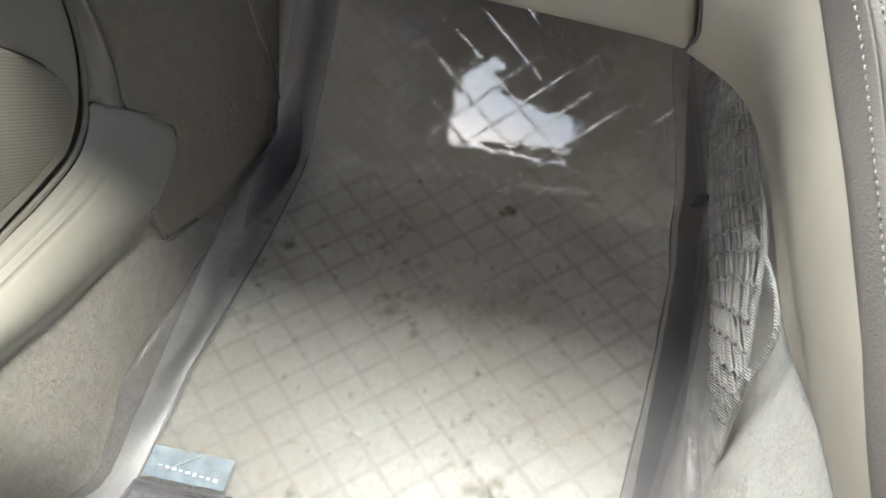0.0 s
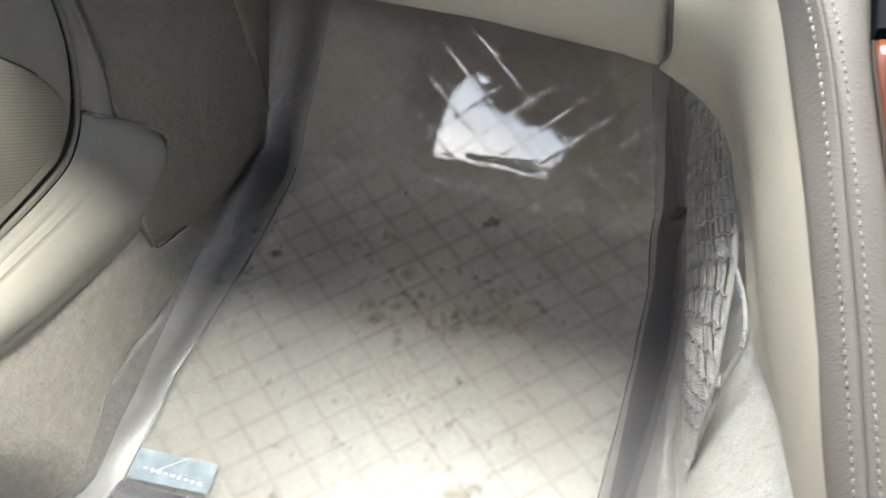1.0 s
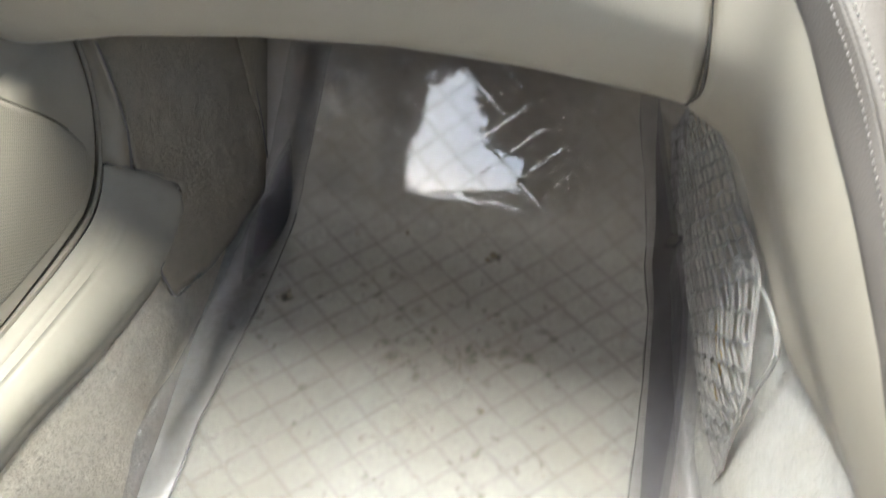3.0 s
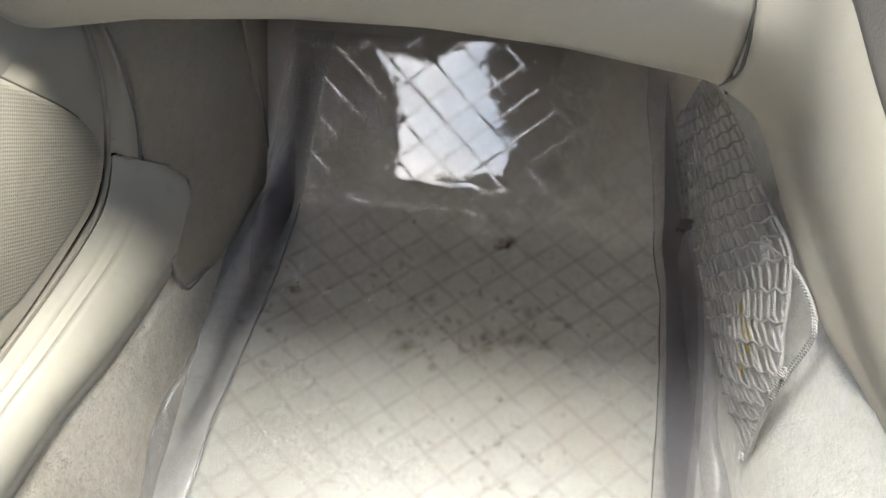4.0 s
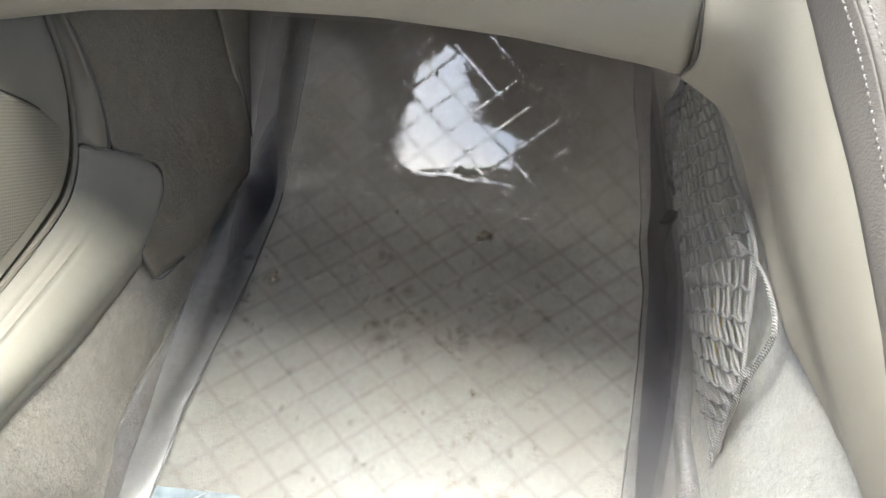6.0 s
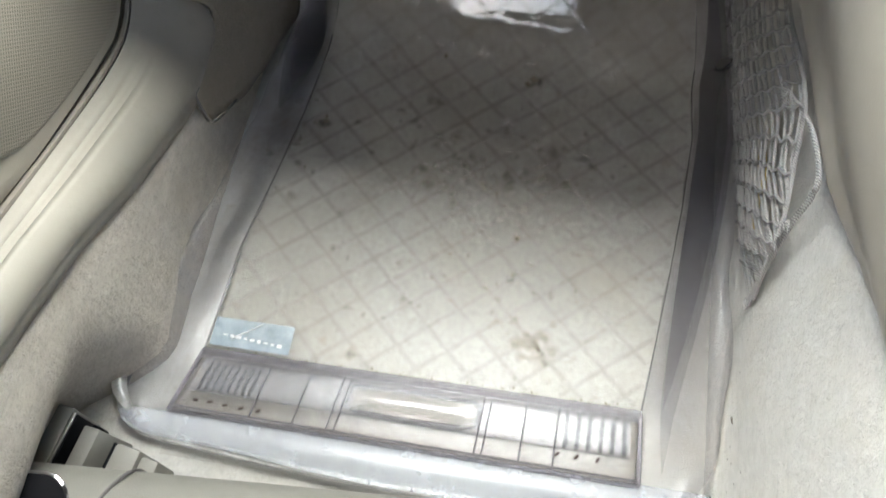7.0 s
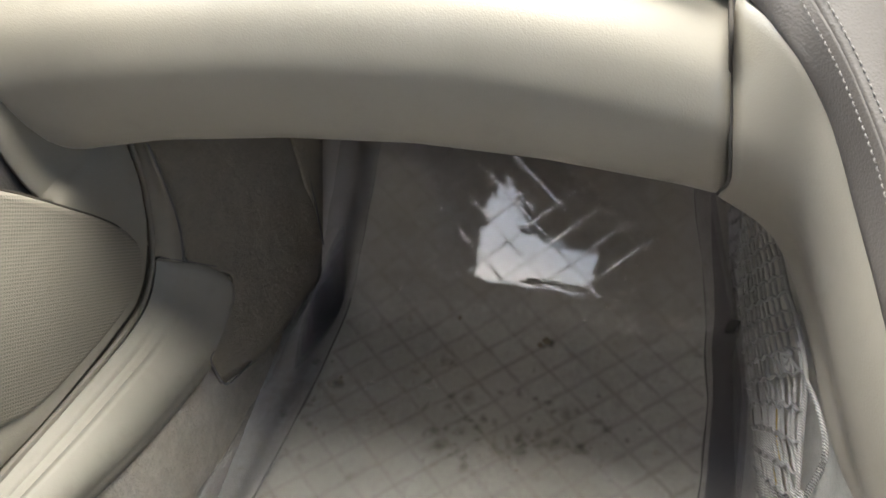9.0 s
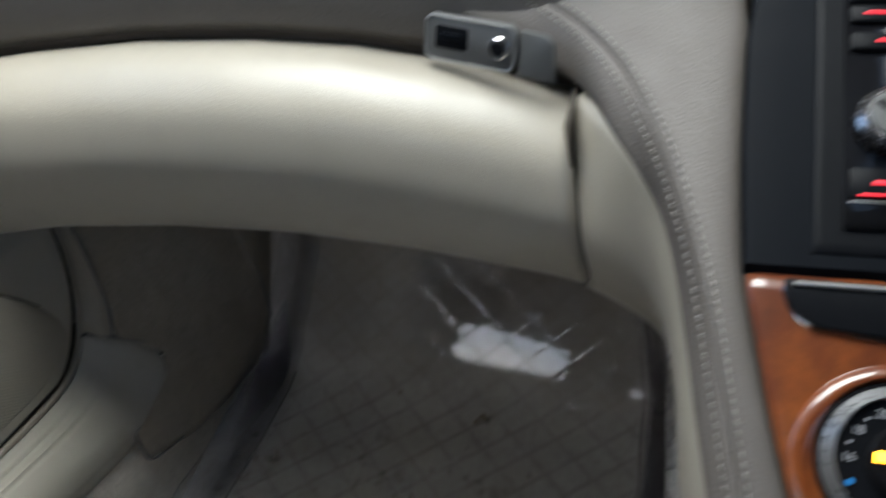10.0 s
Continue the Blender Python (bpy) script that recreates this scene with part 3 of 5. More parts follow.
for a, d in zip(SILL_IN, SILL_OUT):
    e = smooth(0.143, 0.2634, a.y)
    out = V((0.72, -0.5 * e, 0.69)).normalized()
    row = [a - V((0.0, 0, 0.010)), a - V((0.0, 0, 0.004)), a]
    for u in np.linspace(0.02, 1.0, 46):
        h = (0.013 - 0.010 * e) * math.sin(math.pi * u ** 0.8) ** 0.9
        for c, w, g in ((0.64, 0.020, 0.0010), (0.70, 0.012, -0.0009), (0.80, 0.02, 0.0010), (0.86, 0.012, -0.0009)):
            h -= (1 - e) * g * math.exp(-((u - c) / w) ** 2)
        row.append(a.lerp(d, u) + out * h)
    row.append(d + V((-0.012, 0, -0.012)))
    rows.append(row)
rows.append([p + V((0, 0.004, -0.001)) for p in rows[-1]])
rows.append([p + V((0, 0.007, -0.006)) for p in rows[-2]])
part("trim_body", sheet(rows), BEIGE_SILL, sill, solid=0.003)
part("end_seam", tube([p + V((0, 0.0035, 0.0012)) for p in rows[-3][4:-1:3]], 0.0006, 6), CREASE, sill, "dark joint at the front end")

# the curve of the door opening
GAP = spline([(-0.2808, -0.4199, 0.3243), (-0.2643, -0.1994, 0.2717), (-0.2587, -0.0093, 0.2181), (-0.2587, 0.0857, 0.1887), (-0.2587, 0.1618, 0.1687), (-0.2587, 0.1969, 0.1649), (-0.2587, 0.2254, 0.1792), (-0.2587, 0.252, 0.2181), (-0.2616, 0.2694, 0.2637), (-0.2825, 0.2954, 0.3204), (-0.286, 0.3, 0.46)], 90)
seal = thing("door_seal", None, "dark rubber seal round the door opening", "door seal")
part("rubber_strip", tube([p + V((-0.0025 - 0.001 * smooth(0.15, 0.22, p.y), 0, 0.0015)) for p in GAP], [0.0034 - 0.0008 * smooth(0.12, 0.22, p.y) for p in GAP], 8), SEAL, seal)

door = thing("door_panel", None, "beige moulded door panel with a speaker cover, door closed", "car door")
inner = [p + V((-0.006, -0.006 if p.y > 0.182 else 0, 0.006 if p.y < 0.28 else 0)) for p in GAP]
rows = []
for p in inner:
    q = V((p.x - 0.004, min(p.y, 0.27) * 0.75 - 0.02, max(p.z, 0.30) if p.z < 0.45 else p.z))
    c0 = V((p.x - 0.012, p.y, p.z - 0.004))
    lip = p.lerp(q, 0.03) + V((0.006, 0, 0))
    rows.append(spline([c0, p, lip, p.lerp(q, 0.35) + V((0.004, 0, 0)), q], 14))
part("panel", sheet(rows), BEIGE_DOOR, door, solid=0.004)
# unseen backing, coloured dark so that the vinyl mirrors no pale door
part("panel_back", sheet([[V((-0.300, y, z)) for z in np.linspace(0.16, 0.62, 8)] for y in np.linspace(-0.42, 0.28, 8)]), TAUPE_DARK, door, solid=0.01)
SPK = spline([(-0.3892, 0.5088, 0), (-0.1993, 0.5088, 0), (-0.0093, 0.4661, 0), (0.1133, 0.3786, 0), (0.1836, 0.2875, 0), (0.2168, 0.2314, 0), (0.2216, 0.201, 0), (0.2016, 0.1839, 0), (0.1618, 0.1858, 0), (0.0971, 0.2029, 0), (0.0534, 0.22, 0), (0.0069, 0.2571, 0), (-0.1043, 0.3093, 0), (-0.3892, 0.3663, 0)], 70)
pad = plate([(p.x, p.y) for p in SPK], 0.011, Matrix(((0, 0, 1, -0.2691), (1, 0, 0, 0), (0, 1, 0, 0), (0, 0, 0, 1))), 0.006, 3)
part("speaker_cover", pad, SPEAKER, door, "beige perforated speaker cover")
part("cover_seam", tube([V((-0.2626, p.x, p.y)) for p in SPK[14:56]], 0.0012, 6), RUBBER, door, "thin dark seam round the speaker cover")

# front pillar foot and felt kick panel
pillar = thing("pillar_trim", None, "beige plastic trim at the foot of the front pillar", "pillar trim")
SEAM = spline([(-0.2463, 0.2396, 0.1611), (-0.2463, 0.2501, 0.1782), (-0.2463, 0.2577, 0.1963), (-0.2463, 0.2615, 0.221), (-0.2496, 0.2684, 0.2637), (-0.2695, 0.2934, 0.3204), (-0.272, 0.299, 0.46)], 40)
front = [p for p in GAP if p.y > 0.223]
front = [front[min(len(front) - 1, int(k * (len(front) - 1) / 39 + 0.5))] for k in range(40)]
rows = []
for p, q in zip(front, SEAM):
    rows.append(spline([p + V((-0.008, 0.0, -0.002)), p + V((0.001, 0.004, -0.001)), p.lerp(q, 0.6) + V((0.002, 0, 0)), q, q + V((0.001, 0.005, 0))], 9))
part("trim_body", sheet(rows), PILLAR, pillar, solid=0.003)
part("trim_seam", tube([p + V((0.001, 0.001, 0)) for p in SEAM], 0.0010, 6), CREASE, pillar, "dark joint beside the felt")

kick = thing("kick_panel", None, "beige felt-faced kick panel beside the footwell", "kick panel")
KICK = [[(-0.27, 0.3, 0.43), (-0.235, 0.36, 0.43), (-0.205, 0.435, 0.43)],
        [(-0.2523, 0.2734, 0.2745), (-0.2243, 0.3348, 0.268), (-0.198, 0.425, 0.26)],
        [(-0.2454, 0.2586, 0.1953), (-0.2181, 0.3207, 0.1888), (-0.192, 0.412, 0.175)],
        [(-0.2406, 0.2472, 0.1602), (-0.2133, 0.3139, 0.1528), (-0.19, 0.406, 0.135)],
        [(-0.2178, 0.2634, 0.1269), (-0.2055, 0.311, 0.1158), (-0.188, 0.4, 0.1)],
        [(-0.2173, 0.2359, 0.1098), (-0.2026, 0.2867, 0.0944), (-0.1875, 0.395, 0.07)],
        [(-0.2179, 0.1894, 0.104), (-0.2016, 0.2567, 0.0754), (-0.187, 0.39, 0.045)],
        [(-0.2094, 0.1796, 0.0778), (-0.2003, 0.2456, 0.0404), (-0.187, 0.38, 0.008)]]
bm = loft(KICK, 40, 54)
for v in bm.verts:
    # the felt is glued on unevenly
    v.co += V((0.85, -0.5, 0.1)) * (0.0022 * noise.noise(v.co * 26) + 0.0011 * noise.noise(v.co * 60)) * smooth(0.19, 0.27, v.co.y)
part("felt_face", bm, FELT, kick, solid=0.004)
part("panel_seam", tube(spline([(-0.2174, 0.196, 0.104), (-0.2174, 0.1875, 0.104), (-0.2118, 0.1807, 0.0872), (-0.2079, 0.1791, 0.0787), (-0.2049, 0.1923, 0.0704), (-0.2029, 0.2189, 0.0574)], 40), 0.0011, 6), CREASE, kick, "dark edge of the panel tongue")
part("panel_seam", tube([V(p) for p in ((-0.1865, 0.386, 0.03), (-0.187, 0.397, 0.09), (-0.190, 0.408, 0.16), (-0.197, 0.423, 0.26), (-0.204, 0.433, 0.42))], 0.0011, 6), CREASE, kick, "dark edge of the panel")
part("clip", disc(0.006, 0.002, Matrix.Translation((-0.1998, 0.3474, 0.0834)) @ Euler((0, radians(75), radians(-25))).to_matrix().to_4x4(), 20, 0.0008, 0.0035), FELT, kick, "felt-covered fixing clip")
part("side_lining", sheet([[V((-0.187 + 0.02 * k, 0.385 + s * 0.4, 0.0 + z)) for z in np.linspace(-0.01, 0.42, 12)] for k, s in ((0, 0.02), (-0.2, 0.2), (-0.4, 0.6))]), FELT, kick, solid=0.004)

# ---------------------------------------------------------------- glove box
glove = thing("glove_box", None, "beige glove box lid with a rounded, softly grained face", "glove box")
TOPZ = [(-0.32, 0.424), (-0.26, 0.436), (-0.20, 0.4445), (-0.11, 0.453), (-0.03, 0.454), (0.04, 0.450), (0.10, 0.440), (0.14, 0.430), (0.178, 0.418)]
LOWZ = [(-0.32, 0.254), (-0.26, 0.2665), (-0.19, 0.2805), (-0.09, 0.2895), (0.0, 0.2905), (0.08, 0.283), (0.16, 0.268), (0.192, 0.2585)]
rows = []
XS = sorted(set(list(np.linspace(-0.312, -0.22, 24)) + list(np.linspace(-0.22, 0.17, 50)) + list(np.linspace(0.17, 0.178, 5))))
for x in XS:
    zt, zb = lerp_table(TOPZ, x)[0], lerp_table(LOWZ, x + 0.008)[0]
    k = min(1.0, max(0.0, (-0.262 - x) / 0.050))
    lift = 0.062 * (1 - math.sqrt(max(0.0, 1 - k * k)))
    drop = 0.02 * (1 - math.sqrt(max(0.0, 1 - max(0.0, (-0.29 - x) / 0.0225) ** 2)))
    z0, z1 = zb + 0.042 + lift, zt - drop
    e = 0.006 * (max(0.0, (x - 0.170) / 0.008) ** 2) + 0.014 * (max(0.0, (-0.296 - x) / 0.017) ** 2)
    sh = 0.012 * max(0, x / 0.178) * (1 - 0)
    ctl = [V((0, 0.305, z0 + 0.035)), V((0, 0.262, z0 + 0.006)), V((0, 0.240 + e, z0 - 0.002)), V((0, 0.222 + e, z0 + 0.004)), V((0, 0.2145 + e, z0 + 0.018)),
           V((0, 0.2085 + e, z0 + 0.3 * (z1 - z0))), V((0, 0.2025 + e, z0 + 0.58 * (z1 - z0))), V((0, 0.208 + e, z1 - 0.032)), V((0, 0.220 + e, z1 - 0.013)), V((0, 0.242 + e, z1 - 0.001)), V((0, 0.262 + e, z1)), V((0, 0.285, z1 - 0.008))]
    slant = 0.012
    rows.append([V((x + slant * (1 - (p.z - 0.31) / 0.12) * max(0, x / 0.178), p.y, p.z)) for p in spline(ctl, 44)])
part("lid", sheet([r[9:] for r in rows]), BEIGE, glove, solid=0.004)
part("underside", sheet([r[:10] for r in rows]), BEIGE, glove, solid=0.004)

# dark gap behind the lid's end, and the dashboard over the lid
recess = thing("dash_recess", None, "dark gap beside the glove box lid", "dashboard gap")
part("gap_strip", sheet([[V((0.1765 + 0.012 * (1 - (z - 0.31) / 0.12), y, z)) for z in np.linspace(0.30, 0.43, 10)] for y in (0.222, 0.25, 0.30)]), RUBBER, recess, solid=0.002)
part("back_strip", sheet([[V((x, 0.284, lerp_table(TOPZ, x)[0] + dz)) for dz in (-0.03, 0.0, 0.02)] for x in np.linspace(-0.33, 0.185, 30)]), RUBBER, recess, solid=0.003)
dash = thing("dashboard", None, "dark taupe grained dashboard above the glove box", "dashboard")
rows = []
for x in np.linspace(-0.40, 0.20, 50):
    zt = lerp_table(TOPZ, x)[0]
    rows.append(spline([V((x, 0.285, zt - 0.003)), V((x, 0.279, zt + 0.004)), V((x, 0.280, zt + 0.03)), V((x, 0.292, zt + 0.07)), V((x, 0.32, 0.58)), V((x, 0.36, 0.618)), V((x, 0.43, 0.632))], 20))
part("dash_face", sheet(rows), TAUPE_DARK, dash, solid=0.004)

# silver socket panel
usb = thing("socket_panel", None, "small dark silver panel with a data socket and a round button", "socket panel")
m = Matrix.Translation((0.131, 0.2625, 0.4555)) @ Euler((radians(72), radians(4), radians(-11))).to_matrix().to_4x4()


def rounded(w, h, r, n=6):
    out = []
    for cx, cy, a0 in ((w / 2 - r, h / 2 - r, 0), (-w / 2 + r, h / 2 - r, 90), (-w / 2 + r, -h / 2 + r, 180), (w / 2 - r, -h / 2 + r, 270)):
        out += [(cx + r * math.cos(radians(a0 + 90 * k / n)), cy + r * math.sin(radians(a0 + 90 * k / n))) for k in range(n + 1)]
    return out


T = Matrix.Translation
part("face_plate", plate(rounded(0.057, 0.027, 0.006), 0.004, m @ T((-0.012, 0, 0)), 0.0015), DARK_SILVER, usb)
part("blank_cover", plate([(-0.0105, 0.0125), (0.004, 0.0118), (0.0085, 0.008), (0.0118, -0.0135), (-0.0105, -0.0135)], 0.0035, m @ T((0.0285, -0.001, 0)), 0.0015), DARK_SILVER, usb, "plain silver blank cover")
part("plate_rim", tube([m @ V((x - 0.012, y, 0.004)) for x, y in rounded(0.055, 0.025, 0.0055) + rounded(0.055, 0.025, 0.0055)[:1]], 0.0007, 6), SILVER, usb, "bright rim")
part("socket", plate(rounded(0.020, 0.013, 0.002), 0.0012, m @ T((-0.023, 0.001, 0.0035)), 0.0004), BLACK, usb, "black data socket")
part("socket_tongue", box((0.013, 0.003, 0.002), m @ T((-0.023, 0.002, 0.005)), 0.0004), SLATE, usb)
part("button", disc(0.0065, 0.003, m @ T((0.006, 0.0, 0.0035)), 28, 0.001), CHROME, usb, "round chrome button")
part("button_centre", disc(0.0040, 0.002, m @ T((0.006, 0.0, 0.0058)), 24, 0.0008), BLACK, usb)

# ---------------------------------------------------------------- console
IN = [(0.186, 0.222, 0.306), (0.218, 0.229, 0.275), (0.240, 0.233, 0.238), (0.256, 0.199, 0.210), (0.264, 0.10, 0.215), (0.282, 0.03, 0.222), (0.305, -0.08, 0.21), (0.33, -0.25, 0.19)]
OUT = [(0.180, 0.250, 0.430), (0.208, 0.215, 0.424), (0.229, 0.196, 0.400), (0.2425, 0.165, 0.384), (0.2565, 0.088, 0.357), (0.273, 0.010, 0.318), (0.300, -0.08, 0.262), (0.34, -0.25, 0.20)]
BULGE = [(0.186, 0.205, 0.368), (0.208, 0.197, 0.362), (0.229, 0.185, 0.335), (0.241, 0.155, 0.312), (0.250, 0.088, 0.295), (0.268, 0.013, 0.268), (0.296, -0.08, 0.238), (0.33, -0.25, 0.195)]
LEDGE = [(0.190, 0.208, 0.33), (0.219, 0.214, 0.30), (0.240, 0.214, 0.268), (0.253, 0.182, 0.245), (0.2615, 0.094, 0.245), (0.279, 0.02, 0.236), (0.303, -0.08, 0.220), (0.33, -0.25, 0.192)]
BACK = [(p[0] + 0.03, p[1] + 0.05 if p[1] > 0.15 else p[1] + 0.01, p[2] - 0.015) for p in IN]
side = thing("console_side_panel", None, "beige grained plastic panel running down the console side", "console panel")
part("panel", loft([BACK, IN, LEDGE, BULGE, OUT, [(p[0] + 0.010, p[1] + 0.012, p[2] - 0.004) for p in OUT]], 70, 40), BEIGE, side, solid=0.003)
part("end_seam", tube(spline([V(c[0]) + V((-0.0012, 0.002, 0)) for c in (IN, LEDGE, BULGE, OUT)], 20), 0.0011, 6), CREASE, side, "dark joint beside the glove box")

STACKY = [(-0.3, 0.14), (-0.2, 0.19), (-0.08, 0.27), (0.0, 0.325), (0.08, 0.373), (0.145, 0.407), (0.2, 0.432), (0.25, 0.455), (0.36, 0.500)]


def stack(x, y, up=0.0):
    """On the leaning face of the centre stack."""
    z = lerp_table(STACKY, y)[0]
    g = (lerp_table(STACKY, y + 0.02)[0] - lerp_table(STACKY, y - 0.02)[0]) / 0.04
    n = V((0, -g, 1)).normalized()
    return V((x, y, z)) + n * up


def stack_pose(x, y, up=0.0):
    g = (lerp_table(STACKY, y + 0.02)[0] - lerp_table(STACKY, y - 0.02)[0]) / 0.04
    return Matrix.Translation(stack(x, y, up)) @ Matrix.Rotation(math.atan(g), 4, "X")


STITCH = [(0.02, 0.32, 0.49), (0.10, 0.305, 0.480), (0.158, 0.285, 0.469), (0.198, 0.253, 0.456), (0.225, 0.211, 0.437), (0.243, 0.168, 0.418), (0.254, 0.134, 0.402), (0.265, 0.09, 0.378), (0.277, 0.04, 0.349), (0.289, -0.012, 0.317), (0.307, -0.09, 0.265), (0.34, -0.25, 0.17)]
EDGE_A = [(0.02, 0.290, 0.478), (0.10, 0.282, 0.468), (0.176, 0.258, 0.437), (0.206, 0.217, 0.425), (0.2265, 0.198, 0.4015), (0.2355, 0.180, 0.388), (0.2435, 0.150, 0.374), (0.2545, 0.090, 0.357), (0.266, 0.038, 0.330), (0.277, -0.012, 0.300), (0.300, -0.09, 0.250), (0.335, -0.25, 0.155)]
EDGE_B = [(0.14, 0.42, 0.53), (0.18, 0.40, 0.52), (0.235, 0.36, 0.498), (0.262, 0.29, 0.470), (0.264, 0.225, 0.443), (0.266, 0.175, 0.420), (0.270, 0.138, 0.403), (0.283, 0.085, 0.376), (0.298, 0.038, 0.348), (0.315, -0.012, 0.317), (0.338, -0.09, 0.265), (0.37, -0.25, 0.17)]


def between(a, b, u, lift):
    return [tuple(V(p).lerp(V(q), u) + V((-0.25, -0.45, 0.86)) * lift) for p, q in zip(a, b)]


trim = thing("console_trim", None, "taupe leather console edge trim with twin stitching", "console trim")
part("leather_side", loft([[(p[0] + 0.006, p[1] + 0.01, p[2] - 0.012) for p in EDGE_A], EDGE_A, between(EDGE_A, STITCH, 0.3, 0.0035), between(EDGE_A, STITCH, 0.7, 0.003), STITCH], 90, 22), TAUPE, trim, solid=0.003)
part("leather_top", loft([STITCH, between(STITCH, EDGE_B, 0.2, 0.0022), between(STITCH, EDGE_B, 0.6, 0.003), EDGE_B, [(p[0] + 0.006, p[1], p[2] - 0.012) for p in EDGE_B]], 90, 22), TAUPE, trim, solid=0.003)
thread_me = mesh_of(tube([(0, -0.0012, -0.0005), (0, -0.0007, 0.0001), (0, 0.0007, 0.0001), (0, 0.0012, -0.0005)], 0.00045, 6), "stitch", THREAD)
n_st = 176
mid = spline(STITCH, n_st)
for sgn, other in ((-1, spline(EDGE_A, n_st)), (1, spline(EDGE_B, n_st))):
    for i in range(26, 160):
        t = (mid[i + 1] - mid[i - 1]).normalized()
        across = (other[i] - mid[i])
        across = (across - t * across.dot(t)).normalized()
        up = t.cross(across).normalized()
        if up.z < 0:
            up = -up
        p = mid[i] + across * 0.0042 + up * (0.0034 if sgn < 0 else 0.0029)
        rot = Matrix((t.cross(up), t, up)).transposed().to_4x4()
        shared("stitch", thread_me, Matrix.Translation(p) @ rot, trim)

# burl wood panel on the stack
wood = thing("centre_console", None, "glossy orange-brown burl wood centre console fascia", "centre console")
BX = [(-0.25, 0.372), (-0.09, 0.340), (-0.012, 0.317), (0.038, 0.300), (0.085, 0.285), (0.138, 0.272), (0.1435, 0.2715)]
rows = []
for y in np.linspace(-0.25, 0.1435, 60):
    x0 = lerp_table(BX, y)[0]
    rows.append([stack(x0 - 0.0005, y, -0.004), stack(x0, y, 0.0015), stack(x0 + 0.0012, y, 0.003), stack(x0 + 0.004, y, 0.004)] + [stack(x, y, 0.0042) for x in np.linspace(x0 + 0.008, 0.47, 24)])
part("veneer", sheet(rows), WOOD, wood, solid=0.003)
part("edge_gap", tube([stack(lerp_table(BX, y)[0] - 0.0008, y, 0.0012) for y in np.linspace(-0.25, 0.1435, 40)], 0.0011, 6), HOLE, wood, "dark gap along the edge")

radio = thing("car_radio", None, "black car radio panel with red-lit buttons and a chrome knob", "car radio")
rows = []
for y in [0.1438, 0.1445, 0.147] + list(np.linspace(0.15, 0.34, 30)):
    x0 = 0.270 - 0.003 * min(1, max(0, (y - 0.145) / 0.06)) + max(0, (y - 0.26)) * 0.12
    up = 0.005 if y > 0.146 else 0.0
    rows.append([stack(x0, y, -0.006), stack(x0 + 0.0004, y, up), stack(x0 + 0.002, y, up + 0.0012)] + [stack(x, y, up + 0.0015) for x in np.linspace(x0 + 0.004, 0.47, 14)])
part("bezel", sheet(rows), SLATE, radio, solid=0.003)
part("display_frame", sheet([[stack(x, y, 0.0075 if (0.3 < x < 0.46 and 0.1535 < y < 0.335) else 0.0060) for x in [0.2985, 0.3005] + list(np.linspace(0.303, 0.46, 8)) + [0.462]] for y in [0.152, 0.154] + list(np.linspace(0.158, 0.335, 14)) + [0.337]]), BLACK, radio, solid=0.002)
part("display", sheet([[stack(x, y, 0.0092) for x in np.linspace(0.312, 0.455, 4)] for y in np.linspace(0.164, 0.33, 14)]), BLACK_GLOSS, radio, solid=0.001)
for y, wide, off in ((0.2795, 0.009, 0.006), (0.268, 0.015, 0.001), (0.253, 0.011, 0.004)):
    key = part("button", box((0.026, 0.0095, 0.003), stack_pose(0.3275, y, 0.0105), 0.001), BLACK, radio)
    part("backlight", box((wide, 0.0012, 0.0006), stack_pose(0.3275 + off, y, 0.0122), 0.0002), RED_GLOW, key, "red backlit mark")
key = part("button", box((0.028, 0.0150, 0.003), stack_pose(0.3280, 0.1842, 0.0105), 0.0012), BLACK, radio, "tall black key")
part("backlight", box((0.012, 0.0019, 0.0006), stack_pose(0.3300, 0.1840, 0.0122), 0.0002), RED_GLOW, key, "red backlit mark")
part("backlight", box((0.023, 0.0010, 0.0006), stack_pose(0.3295, 0.1783, 0.0122), 0.0002), RED_GLOW, key, "thin red backlit line")
part("key_lip", box((0.028, 0.0009, 0.0008), stack_pose(0.3280, 0.1752, 0.0118), 0.0002), DARK_SILVER, key, "thin grey lower edge")
kn = part("knob", disc(0.0160, 0.012, stack_pose(0.3315, 0.2115, 0.010), 60, 0.003, 0, 0.0003), KNOB, radio, "chrome volume knob")
part("cap", disc(0.0112, 0.0016, stack_pose(0.3315, 0.2115, 0.0218), 40, 0.0008), DARK_SILVER, kn, "brushed cap")
for a in (20, 140, 260):
    part("cap_facet", box((0.0085, 0.0030, 0.0009), stack_pose(0.3315, 0.2115, 0.0236) @ Matrix.Rotation(radians(a), 4, "Z") @ T((0.0048, 0, 0)), 0.0003), BLACK, kn)

tray = thing("coin_tray", None, "black pull-out tray under the radio", "tray")
TR = [(0.288, 0.1418), (0.2885, 0.136), (0.291, 0.130), (0.296, 0.125), (0.304, 0.1225), (0.33, 0.1205), (0.40, 0.1195), (0.45, 0.1195), (0.45, 0.1418)]
flat = stack_pose(0, 0.131, 0.0042)
inv = flat.inverted()


def on_stack(outline, up):
    q = [inv @ stack(x, y, up) for x, y in outline]
    return [(p.x, p.y) for p in q]


